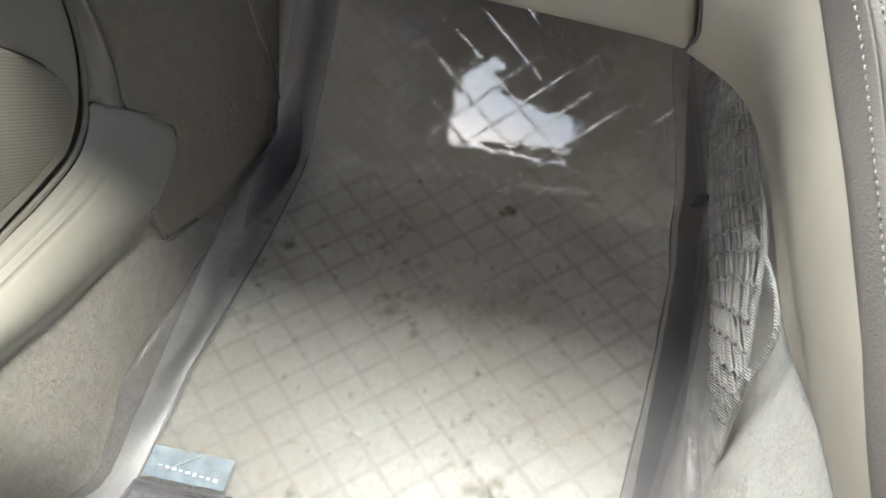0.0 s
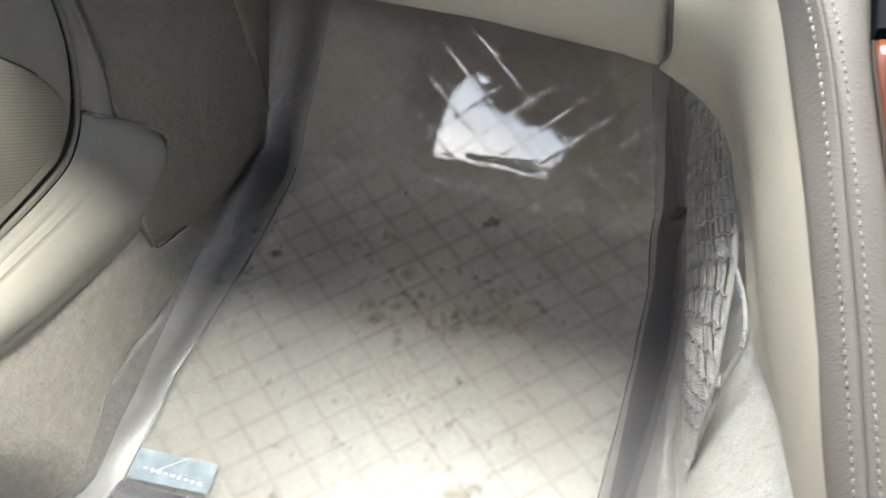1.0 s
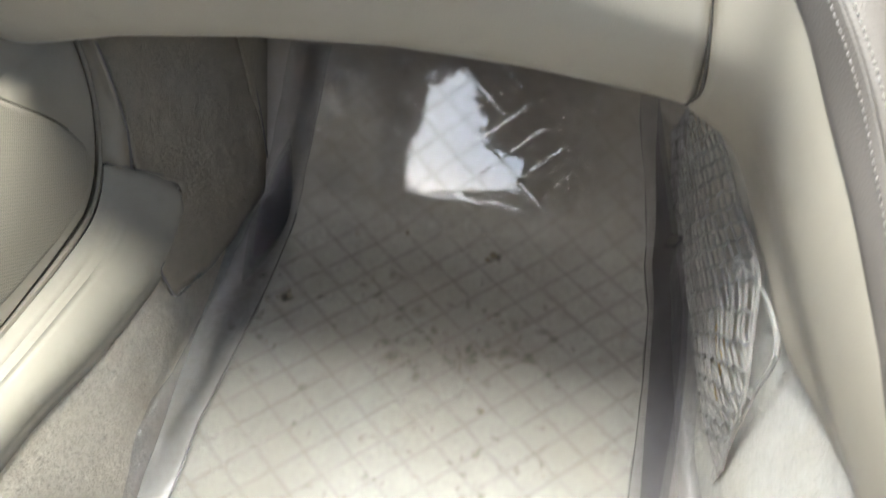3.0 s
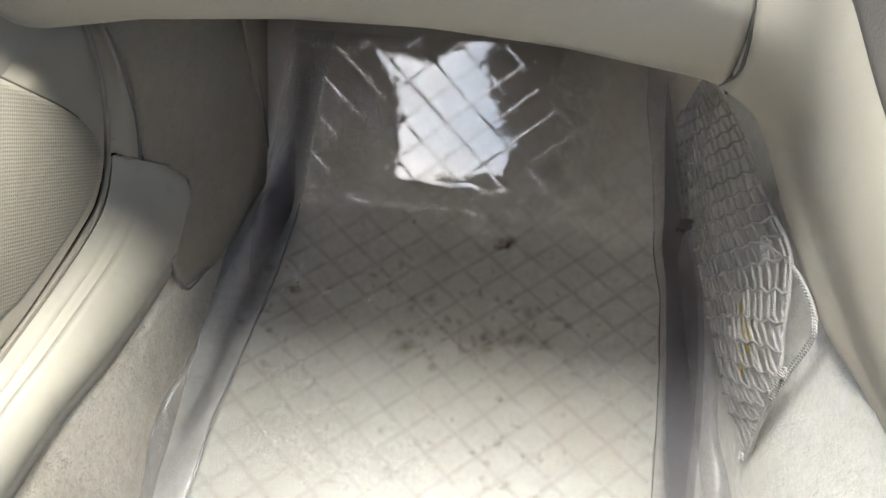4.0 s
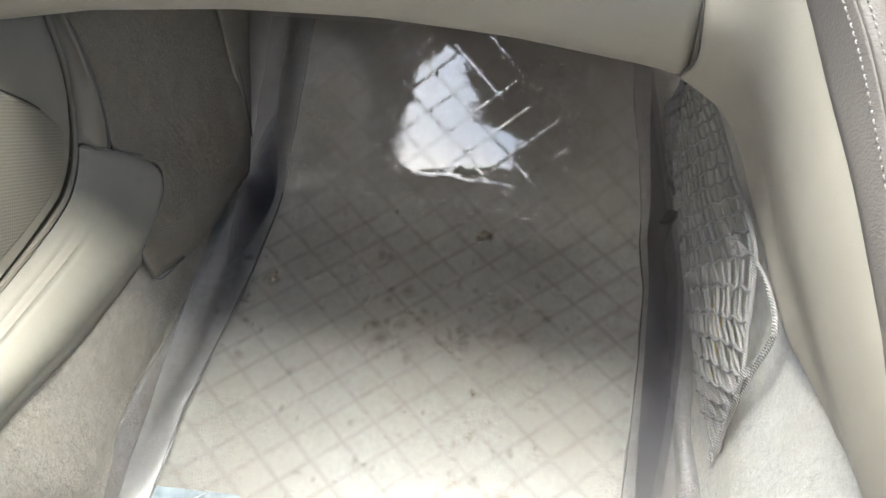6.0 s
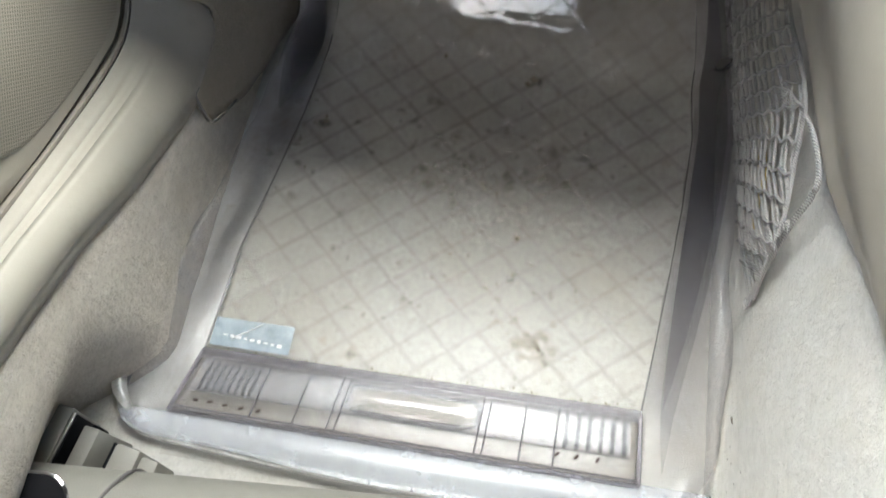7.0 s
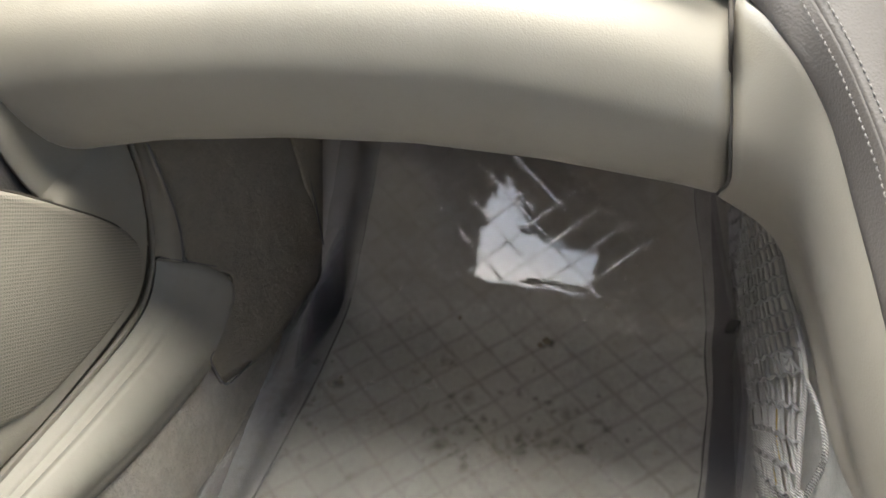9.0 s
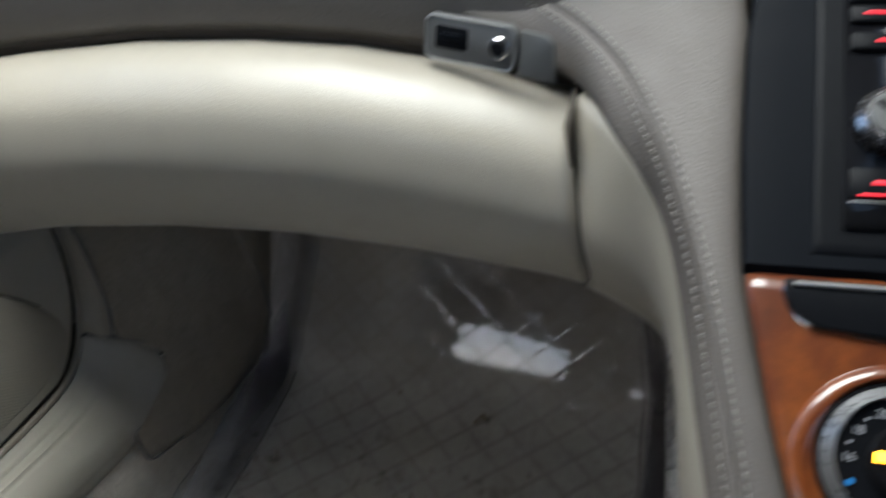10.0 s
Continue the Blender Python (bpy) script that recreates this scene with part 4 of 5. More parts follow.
part("front", plate(on_stack(TR, 0.0042), 0.003, flat, 0.0012), BLACK, tray)
part("lip", tube([stack(x, 0.1395, 0.0078) for x in np.linspace(0.292, 0.45, 8)], 0.0012, 8), SILVER, tray, "silver-grey upper lip")
part("bead", tube(spline([stack(x, y, 0.0055) for x, y in [(0.2876, 0.138), (0.2885, 0.1345), (0.2912, 0.1290), (0.296, 0.1243), (0.304, 0.1215), (0.33, 0.1195), (0.40, 0.1185)]], 40), 0.0005, 6), CHROME, tray, "thin bright bead")

# temperature dial
dial = thing("temperature_dial", None, "round black temperature dial with a knurled chrome ring", "dial")
dm = stack_pose(0.3355, 0.0745, 0.0036)
part("bezel", disc(0.0335, 0.003, dm, 72, 0.0012, 0.0295), BLACK_GLOSS, dial, "dark surround")
part("ring", disc(0.0312, 0.0085, dm, 190, 0.0042, 0.0262, 0.0005), RING, dial, "knurled chrome ring")
part("rim", disc(0.0266, 0.0090, dm, 72, 0.0005, 0.0258), CHROME, dial, "polished rim")
part("face", disc(0.0262, 0.0065, dm, 72, 0.0005), BLACK, dial)
part("hub", disc(0.0145, 0.0125, dm, 60, 0.002), BLACK_GLOSS, dial, "gloss black centre button")
# ring added round the dial only to catch a highlight
part("surround", tube([dm @ V((0.0385 * math.cos(a), 0.0385 * math.sin(a), 0.0006)) for a in np.linspace(0, 2 * math.pi, 73)], 0.0046, 10, None, 0.4), WOOD, dial, "added glossy wood ring that catches a highlight")
part("lamp", box((0.013, 0.0042, 0.001), dm @ T((-0.005, 0.001, 0.0128)), 0.0003), AMBER_GLOW, dial, "amber warning light")


def writing(text, size, m, mat, parent, name="number"):
    cu = bpy.data.curves.new(name, "FONT")
    cu.body, cu.size, cu.align_x, cu.align_y, cu.extrude = text, size, "CENTER", "CENTER", 0.0001
    tmp = bpy.data.objects.new(name, cu)
    scene.collection.objects.link(tmp)
    dg = bpy.context.evaluated_depsgraph_get()
    me = bpy.data.meshes.new_from_object(tmp.evaluated_get(dg))
    bpy.data.objects.remove(tmp)
    me.materials.clear()
    me.materials.append(mat)
    ob = new(name, me)
    ob.parent, ob.matrix_basis = parent, m
    return ob


for txt, a in (("16", 180), ("18", 146), ("20", 112)):
    writing(txt, 0.0052, dm @ T((0.0205 * math.cos(radians(a)), 0.0205 * math.sin(radians(a)), 0.0067)), NUMBER_INK, dial)
for a in (163, 129, 95):
    part("mark", disc(0.0008, 0.0004, dm @ T((0.0212 * math.cos(radians(a)), 0.0212 * math.sin(radians(a)), 0.0066)), 12), NUMBER_INK, dial)
part("cold_mark", disc(0.0014, 0.0004, dm @ T((0.0222 * math.cos(radians(207)), 0.0222 * math.sin(radians(207)), 0.0066)), 14), BLUE_INK, dial, "blue cold mark")

lid = thing("ashtray", None, "closed ashtray with a red-brown wood cover below the dial", "ashtray")
LD = [(0.45, 0.033)] + [(p.x, p.y) for p in spline([(0.36, 0.033, 0), (0.345, 0.0328, 0), (0.332, 0.0308, 0), (0.3245, 0.025, 0), (0.3215, 0.015, 0), (0.325, -0.005, 0)], 24)] + [(0.333, -0.04), (0.34, -0.07), (0.45, -0.07)]
flat = stack_pose(0, 0.0, 0.0042)
inv = flat.inverted()
part("surround", plate(on_stack([(x - 0.003 if x < 0.44 else x, y + (0.002 if y > 0 else 0)) for x, y in LD], 0.0042), 0.0006, flat, 0.0), BLACK, lid, "dark shadow gap")
WOOD_RED = plain("red_wood", (0.176, 0.028, 0.0096), 0.25, 0, 40, 0.3, 1.0)
part("cover", plate(on_stack(LD, 0.0042), 0.003, flat, 0.0018, 3), WOOD_RED, lid)
# ---------------------------------------------------------------- floor mat
floor_mat = thing("floor_mat", None, "clear vinyl car floor mat with diamond ridges, dirty", "floor mat")
S0, S1 = -0.095, 0.52
rows = []
for i in range(120):
    s = S0 + (S1 - S0) * i / 119
    a, b = left_x(s), right_x(s)
    rows.append([on_mat(a + (b - a) * u, s, 0.0) for u in np.linspace(0, 1, 70)])
bm = sheet(rows)
lay = bm.loops.layers.uv.new("layout")
for k, v in enumerate(bm.verts):
    v.index = k
for f in bm.faces:
    for lp in f.loops:
        i, j = divmod(lp.vert.index, 70)
        s = S0 + (S1 - S0) * i / 119
        lp[lay].uv = (left_x(s) + (right_x(s) - left_x(s)) * j / 69, s)
part("clear_sheet", bm, PVC, floor_mat)


def rim(side, s0, s1, width, height):
    """The raised edge of the mat, leaning outwards, with a rolled lip."""
    rows = []
    for i in range(80):
        s = s0 + (s1 - s0) * i / 79
        x = left_x(s) if side < 0 else right_x(s)
        w, h = width(s), height(s)
        wob = 0.0028 * noise.noise(V((s * 25, side, 1)))
        h *= 1 + 0.10 * noise.noise(V((s * 38, side, 5))) + 0.05 * noise.noise(V((s * 90, side, 8)))
        prof = [(-0.001, 0.0005), (0.004, 0.002), (0.25 * w + 0.004, 0.35 * h), (0.62 * w, 0.78 * h), (0.8 * w, h), (0.95 * w, h * 0.98), (w, h * 0.86)]
        rows.append(spline([on_mat(x + side * (dx + wob), s, dz) for dx, dz in prof], 18))
    return sheet(rows)


def rounding(s, end, r):
    """Draws the rim's width in round the rear corner."""
    q = max(0.0, (end + r - s) / r)
    return math.sqrt(max(0.0, 1 - q * q))


def left_width(s):
    return 0.032 + 0.020 * (1 - smooth(0.0, 0.13, s))


part("left_rim", rim(-1, -0.082, S1, lambda s: left_width(s) * rounding(s, -0.083, 0.04) + 0.002, lambda s: 0.006 + 0.024 * smooth(-0.05, 0.07, s)), PVC_RIM, floor_mat, "smoky raised rim")


rows = []
for s in np.linspace(-0.045, 0.07, 40):
    # the flange lies flat on the carpet and tapers off forwards
    e = left_x(s) - left_width(s) * rounding(s, -0.083, 0.04)
    w = 0.010 * (1 - smooth(-0.01, 0.07, s)) + 0.0004
    z = 0.006 + 0.020 * smooth(-0.05, 0.07, s)
    rows.append([V((e + 0.003 - w * u, s, z * (0.9 - 0.75 * u) + 0.0015 * math.sin(math.pi * u))) for u in np.linspace(0, 1, 7)])
part("flange", sheet(rows), PVC_MILK, floor_mat, "pale flat outer flange", solid=0.001)


def dent(s):
    return math.exp(-((s - 0.322) / 0.016) ** 2)


part("right_rim", rim(1, -0.082, S1, lambda s: (0.040 + 0.018 * (1 - smooth(0.02, 0.14, s)) - 0.012 * dent(s)) * rounding(s, -0.083, 0.06) + 0.002, lambda s: 0.008 + 0.034 * smooth(-0.07, 0.09, s) + 0.01 * dent(s)), PVC_RIM, floor_mat, "smoky raised rim, kinked")


def rim_shade(side, s0, s1, width, height, lift):
    """A lens of tinted vinyl over the rim that stands in for shade, as in the fold at the bend."""
    rows = []
    for s in np.linspace(s0, s1, 26):
        q = abs(math.sin(math.pi * (s - s0) / (s1 - s0))) ** 0.8
        x = left_x(s) if side < 0 else right_x(s)
        row = []
        for u in np.linspace(0, 1, 12):
            dx, dz = width * (0.12 + 0.8 * u), height * (0.25 + 0.75 * u ** 0.8)
            row.append(on_mat(x + side * dx, s - 0.012 * u * side, dz + lift + 0.003 * q * math.sin(math.pi * u)))
        mid = row[5]
        rows.append([mid.lerp(p, max(0.02, q)) for p in row])
    return sheet(rows)


# nested sheets darken the rim by steps, in place of real shade
for k in range(5):
    part("rim_shade", rim_shade(-1, 0.235 + 0.014 * k, 0.42 - 0.014 * k, 0.034 - 0.002 * k, 0.028, 0.0012 + 0.0012 * k), PVC_TINT, floor_mat, "fold of rim at the bend, tinted to stand in for its shade")
for k in range(2):
    part("rim_shade", rim_shade(1, -0.05 + 0.05 * k, 0.50 - 0.03 * k, 0.032 - 0.006 * k, 0.041, 0.0012 + 0.0012 * k), PVC_TINT, floor_mat, "tinted sheet standing in for shade along the rim")
nm = Matrix.Translation((0.2325, 0.3190, 0.0510)) @ Euler((radians(14), radians(-58), radians(8))).to_matrix().to_4x4()
# raised dark plate stands in for the shaded hole at the tear
part("notch_shade", plate([(-0.0090, 0.0010), (-0.0060, 0.0048), (-0.002, 0.0062), (0.003, 0.0052), (0.0065, 0.0022), (0.0100, -0.0016), (0.0060, -0.0036), (0.0012, -0.0046), (-0.003, -0.0042), (-0.0070, -0.0020)], 0.0012, nm, 0.0006), HOLLOW, floor_mat, "dark plate standing in for the shaded hole in the rim")
part("notch_lip", tube(spline([nm @ V(p) for p in ((-0.0105, 0.001, 0.001), (-0.006, -0.0035, 0.0015), (0.001, -0.0062, 0.002), (0.008, -0.0050, 0.0015), (0.013, -0.002, 0.001))], 20), 0.0022, 8, None, 0.7), PVC_TINT, floor_mat, "curled lip of the tear")

for nm, fx in (("left_crease", left_x), ("right_crease", right_x)):
    part(nm, tube([on_mat(fx(q), q, 0.0004) for q in np.linspace(0.0, 0.345, 60)], 0.0010 if nm[0] == "l" else 0.0006, 5, None, 0.5), CREASE, floor_mat, "grimy crease along the rim")

# diamond ridges
def ridge_rows(origin, step):
    side = V((-step.y, step.x)).normalized()
    rows = []
    for k in range(-400, 400):
        q = origin + step * (k / 12)
        if 0.002 < q.y < S1 - 0.01 and left_x(q.y) + 0.002 < q.x < right_x(q.y) - 0.002:
            row = []
            for u in (-1, -0.66, -0.33, 0, 0.33, 0.66, 1):
                p = q + side * u * RIDGE_W * 1.7
                row.append(on_mat(p.x, p.y, -0.0012))
            rows.append((row, q.y))
    return rows


for j in range(-26, 26):
    for org, step in ((G0 + GA * j, GB), (G0 + GB * j, GA)):
        rows = ridge_rows(org, step)
        if len(rows) > 6:
            bm = sheet([r for r, _ in rows])
            soft = bm.verts.layers.float.new("soft")
            for k, v in enumerate(bm.verts):
                # soft dark line along each ridge, fading out towards the toe board
                v[soft] = (0.0, 0.3, 0.75, 1.0, 0.75, 0.3, 0.0)[k % 7] * (1 - smooth(0.28, 0.385, rows[k // 7][1]))
            part("ridge", bm, PVC_RIDGE, floor_mat, fix=False)

# heel bar with its ribs
def bar_xy(u, v):
    """u 0..1 along the bar, v 0..1 from its front edge back."""
    return V((-0.185 + u * 0.371, -0.003, 0)).lerp(V((-0.200 + u * 0.388, -0.0585 - 0.004 * u, 0)), v)


def on_bar(u, v, z):
    p = bar_xy(u, v)
    return V((p.x, p.y, z))


def step_z(v):
    return 0.0032 + 0.0026 * smooth(0.13, 0.19, v) * (1 - smooth(0.60, 0.66, v)) + 0.0008 * smooth(0.90, 0.95, v)


bar = part("heel_bar", sheet([[on_bar(u, v, 0.0030) for v in np.linspace(0, 1, 8)] for u in np.linspace(0, 1, 40)]), PVC_BASE, floor_mat, "clear ribbed heel bar", solid=0.0012)
part("front_band", sheet([[on_bar(u, v, step_z(v) + 0.0006) for v in np.linspace(0.02, 0.15, 6)] for u in np.linspace(0.005, 0.995, 40)]), PVC_BAND, bar, "smoky front band")
part("tread", sheet([[on_bar(u, v, step_z(v) + 0.0005) for v in np.linspace(0.151, 0.66, 20)] for u in np.linspace(0.02, 0.98, 40)]), PVC_BAR, bar, "milky raised tread")
edge = [on_bar(u, 0, 0.004) for u in np.linspace(0, 1, 24)] + [on_bar(1, v, 0.004) for v in np.linspace(0.1, 1, 8)] + [on_bar(u, 1, 0.004) for u in np.linspace(1, 0, 24)] + [on_bar(0, v, 0.004) for v in np.linspace(1, 0, 8)]
part("bar_edge", tube(edge, 0.0020, 8), PVC_BAND, bar, "thick moulded edge")
for v, r in ((0.065, 0.0009), (0.93, 0.0012)):
    part("bar_line", tube([on_bar(u, v, step_z(v) + 0.0006) for u in np.linspace(0.005, 0.995, 40)], r, 6), PVC_BAND, bar)
for u0, n, du, r in ((0.040, 8, 0.0165, 0.0013), (0.845, 6, 0.0245, 0.0016)):
    for i in range(n):
        part("rib", tube([on_bar(u0 + i * du, v, step_z(v) + 0.0010) for v in np.linspace(0.19, 0.63, 8)], r, 6), PVC_RIB, bar, fix=False)
for u in (0.175, 0.27, 0.345, 0.362, 0.662, 0.678, 0.755, 0.825):
    part("divider", tube([on_bar(u, v, step_z(v) + 0.0008) for v in np.linspace(0.15, 0.91, 12)], 0.0008, 6), PVC_BAND, bar, fix=False)
part("window_frame", tube([on_bar(u, v, 0.0068) for u, v in ((0.385, 0.21), (0.51, 0.205), (0.64, 0.21), (0.655, 0.25), (0.655, 0.55), (0.64, 0.60), (0.51, 0.605), (0.385, 0.60), (0.37, 0.55), (0.37, 0.25), (0.385, 0.21))], 0.0013, 8), PVC_RIB, bar)
part("window_dome", sheet([[on_bar(u, v, 0.0058 + 0.0028 * math.sin(math.pi * (u - 0.38) / 0.27) ** 0.5 * math.sin(math.pi * min(1, max(0, (v - 0.22) / 0.37)))) for v in np.linspace(0.2201, 0.5899, 14)] for u in np.linspace(0.3801, 0.6499, 30)]), PVC_DOME, bar, "clear domed window")
for k, (u, v) in enumerate([(0.047, 0.80), (0.080, 0.80), (0.115, 0.81), (0.152, 0.82), (0.190, 0.82), (0.832, 0.74), (0.872, 0.74), (0.915, 0.74)]):
    part("drain_slot", box((0.0046, 0.0020, 0.0010), T(on_bar(u, v, 0.0052)) @ Matrix.Rotation(0.15 * k, 4, "Z"), 0.0004), HOLE, bar, "slot clogged with dirt")

# the flat rear margin and its corner lip
rows = []
for i in range(60):
    u = i / 59
    x0 = -0.243 + u * 0.486
    rear = -0.0815 - 0.012 * smooth(0.05, 0.5, u) + 0.006 * smooth(0.6, 1.0, u)
    cl = 0.021 * (1 - math.sqrt(max(0, 1 - max(0, (0.09 - u) / 0.09) ** 2))) + 0.021 * (1 - math.sqrt(max(0, 1 - max(0, (u - 0.9) / 0.10) ** 2)))
    rows.append([V((x0, y, 0.0032 + 0.003 * math.sin(math.pi * k / 7) + (0.004 if k == 0 else 0))) for k, y in enumerate(np.linspace(rear + cl, -0.060, 8))])
part("rear_margin", sheet(rows), PVC_HAZE, floor_mat, "clear rear margin", solid=0.0012)
CORNER = spline([(-0.241, -0.006, 0.009), (-0.247, -0.020, 0.010), (-0.2495, -0.034, 0.009), (-0.245, -0.049, 0.007), (-0.236, -0.060, 0.005), (-0.229, -0.067, 0.003)], 40)
bm = bmesh.new()
rings = []
for k, p in enumerate(CORNER):
    w = 0.0062 * math.sin(math.pi * (k + 0.3) / 39.6) ** 0.7 + 0.0006
    inn = (V((-0.21, -0.03, 0.0)) - p).normalized()
    rings.append([bm.verts.new(p + inn * w * math.cos(q) + V((0, 0, 0.55 * w * math.sin(q)))) for q in (2 * math.pi * j / 10 for j in range(10))])
for a, b in zip(rings, rings[1:]):
    for i in range(10):
        bm.faces.new((a[i], a[(i + 1) % 10], b[(i + 1) % 10], b[i]))
bm.faces.new(rings[0])
bm.faces.new(rings[-1][::-1])
part("rear_lip", bm, PVC_MILK, floor_mat, "pale rolled corner lip")
part("rear_edge", tube(spline([(-0.232, -0.0735, 0.0035), (-0.222, -0.0785, 0.0035), (-0.205, -0.0825, 0.0035), (-0.147, -0.087, 0.0035), (-0.095, -0.0905, 0.0035), (0.0, -0.0945, 0.0035), (0.10, -0.093, 0.0035), (0.19, -0.089, 0.0035), (0.222, -0.082, 0.004), (0.236, -0.066, 0.006)], 60), 0.0018, 8), PVC_MILK, floor_mat, "rear edge bead")

# sticker
st = part("sticker", sheet([[V((x, y, 0.0012 + 0.0005 * noise.noise(V((x * 90, y * 90, 2))))) for y in np.linspace(0.003, 0.029, 10)] for x in np.linspace(-0.183, -0.112, 26)]), FILM, floor_mat, "crumpled pale blue film label")
for k in range(9):
    x = -0.171 + 0.0062 * k
    part("print_bar", box((0.0042 - 0.0012 * (k % 2), 0.0014 + 0.0008 * (k % 3), 0.0003), T((x, 0.0135 - 0.0005 * k, 0.0021))), WHITE_INK, st, "illegible white print")
part("scratch", tube([(-0.165, 0.010, 0.0025), (-0.150, 0.020, 0.0026), (-0.140, 0.027, 0.0025)], 0.0005, 5), WHITE_INK, st)

# dirt on and under the mat
def wall_x(y, z):
    """Where the tunnel carpet stands at this height."""
    return lerp_table([(-0.012, 0.236), (0.01, 0.250), (0.07, 0.257), (0.14, 0.266), (0.235, 0.283)], z)[0]


SPECKS = [(-0.0063, 0.030, 0.0032), (-0.004, 0.028, 0.0018), (-0.009, 0.031, 0.0016), (0.028, 0.045, 0.0012), (-0.026, 0.027, 0.0011), (-0.040, 0.030, 0.0013), (-0.056, 0.036, 0.0011), (0.05, 0.06, 0.0008), (-0.02, 0.08, 0.0008), (-0.05, 0.05, 0.0010), (-0.035, 0.022, 0.0012), (-0.06, 0.022, 0.0009)]
rng = random.Random(11)


def crumb(bm, x, s, r, lift=0.25):
    c = on_mat(x, s, 0.0006)
    k = rng.randint(5, 8)
    a0 = rng.random() * 6.3
    ax, ay = rng.uniform(0.5, 1.3), rng.uniform(0.5, 1.3)
    ring = []
    _, _, sl = lane(s)
    for i in range(k):
        q = a0 + 2 * math.pi * i / k
        d = r * rng.uniform(0.6, 1.2)
        ring.append(bm.verts.new(on_mat(x + ax * d * math.cos(q), s + ay * d * math.sin(q), 0.0003)))
    top = bm.verts.new(c + V((0, 0, r * lift)))
    if lift < 0.1:
        top[bm.verts.layers.float["soft"]] = 1.0
    for i in range(k):
        bm.faces.new((ring[i], ring[(i + 1) % k], top))


bm = bmesh.new()
for x, s, r in ((0.061, 0.318, 0.0042), (0.056, 0.312, 0.003), (-0.135, 0.249, 0.0042), (-0.134, 0.243, 0.003), (0.067, 0.142, 0.0038), (0.010, 0.118, 0.002), (-0.055, 0.275, 0.002), (-0.03, 0.335, 0.0035)):
    crumb(bm, x, s, r)
for cx, cs, n, sx, ss, rr in ((-0.012, 0.187, 7, 0.016, 0.010, 0.0016), (0.055, 0.195, 7, 0.020, 0.010, 0.0016), (0.09, 0.215, 4, 0.03, 0.02, 0.0014), (0.02, 0.21, 4, 0.03, 0.015, 0.0014), (-0.15, 0.2, 4, 0.012, 0.03, 0.0014), (0.08, 0.09, 8, 0.02, 0.02, 0.0010), (0.0, 0.1, 40, 0.1, 0.08, 0.0007)):
    for _ in range(n):
        crumb(bm, rng.gauss(cx, sx), min(0.32, max(0.01, rng.gauss(cs, ss))), rr * rng.uniform(0.4, 1.2))
for k in range(46):
    u = rng.random()
    p = bar_xy(u, 0.0)
    crumb(bm, p.x, max(-0.003, p.y + 0.004 + rng.gauss(0, 0.0012)), rng.uniform(0.0006, 0.0016))
sm = bmesh.new()
sm.verts.layers.float.new("soft")
for cx, cs, n, sx, ss, rr in ((-0.012, 0.187, 16, 0.018, 0.010, 0.0055), (0.055, 0.196, 18, 0.022, 0.011, 0.006), (0.095, 0.214, 10, 0.03, 0.018, 0.005), (0.02, 0.205, 8, 0.03, 0.012, 0.004), (-0.15, 0.2, 8, 0.012, 0.03, 0.004), (0.08, 0.09, 12, 0.02, 0.02, 0.0035), (0.0, 0.09, 34, 0.1, 0.07, 0.0032), (0.02, 0.23, 16, 0.06, 0.03, 0.005), (-0.06, 0.26, 10, 0.05, 0.03, 0.0045), (0.061, 0.315, 3, 0.004, 0.004, 0.005), (-0.135, 0.247, 3, 0.003, 0.005, 0.0055), (0.067, 0.142, 2, 0.002, 0.002, 0.005)):
    for _ in range(n):
        crumb(sm, rng.gauss(cx, sx), min(0.325, max(0.012, rng.gauss(cs, ss))), 1.75 * rr * rng.uniform(0.4, 1.1), 0.02)
tagged(part("dirt_smudges", sm, SMUDGE), "faint brown smudges of dried mud on the mat", "dirt", kind="stuff")
tagged(part("dirt_crumbs", bm, DIRT), "scattered dark brown dirt crumbs on the mat", "dirt", kind="stuff")
bm = bmesh.new()
bm.verts.layers.float.new("soft")
for k in range(22):
    crumb(bm, 0.105 - 0.0006 * k + rng.gauss(0, 0.001), 0.026 + 0.0012 * k, rng.uniform(0.0012, 0.0032), 0.02)
for k in range(16):
    crumb(bm, 0.097 + rng.gauss(0, 0.010), 0.042 + rng.gauss(0, 0.010), rng.uniform(0.004, 0.010), 0.02)
specks = bmesh.new()
for y, z, r in SPECKS:
    hit = wall_x(y, z) - 0.0006
    ring = [specks.verts.new((hit, y + r * rng.uniform(0.6, 1.2) * math.cos(q), z + r * rng.uniform(0.4, 0.9) * math.sin(q))) for q in (0, 1.05, 2.1, 3.14, 4.2, 5.2)]
    top = specks.verts.new((hit - 0.3 * r, y, z))
    for k in range(6):
        specks.faces.new((ring[k], ring[(k + 1) % 6], top))
tagged(part("carpet_specks", specks, DIRT), "small brown dirt specks on the tunnel carpet", "dirt", kind="stuff")
RUST = soft_mark("rust_stain", (0.28, 0.18, 0.09), 0.32)
tagged(part("rust_smear", bm, RUST), "small rusty smear on the mat", "stain", kind="stuff")

# ---------------------------------------------------------------- net pocket
net = thing("net_pocket", None, "grey elastic net pocket stretched on the tunnel side, sagging", "net pocket")
NB = spline([(0.226, 0.425, 0.085), (0.231, 0.395, 0.055), (0.240, 0.335, 0.040), (0.246, 0.243, 0.042), (0.249, 0.147, 0.050), (0.252, 0.10, 0.060), (0.254, 0.078, 0.066)], 60)
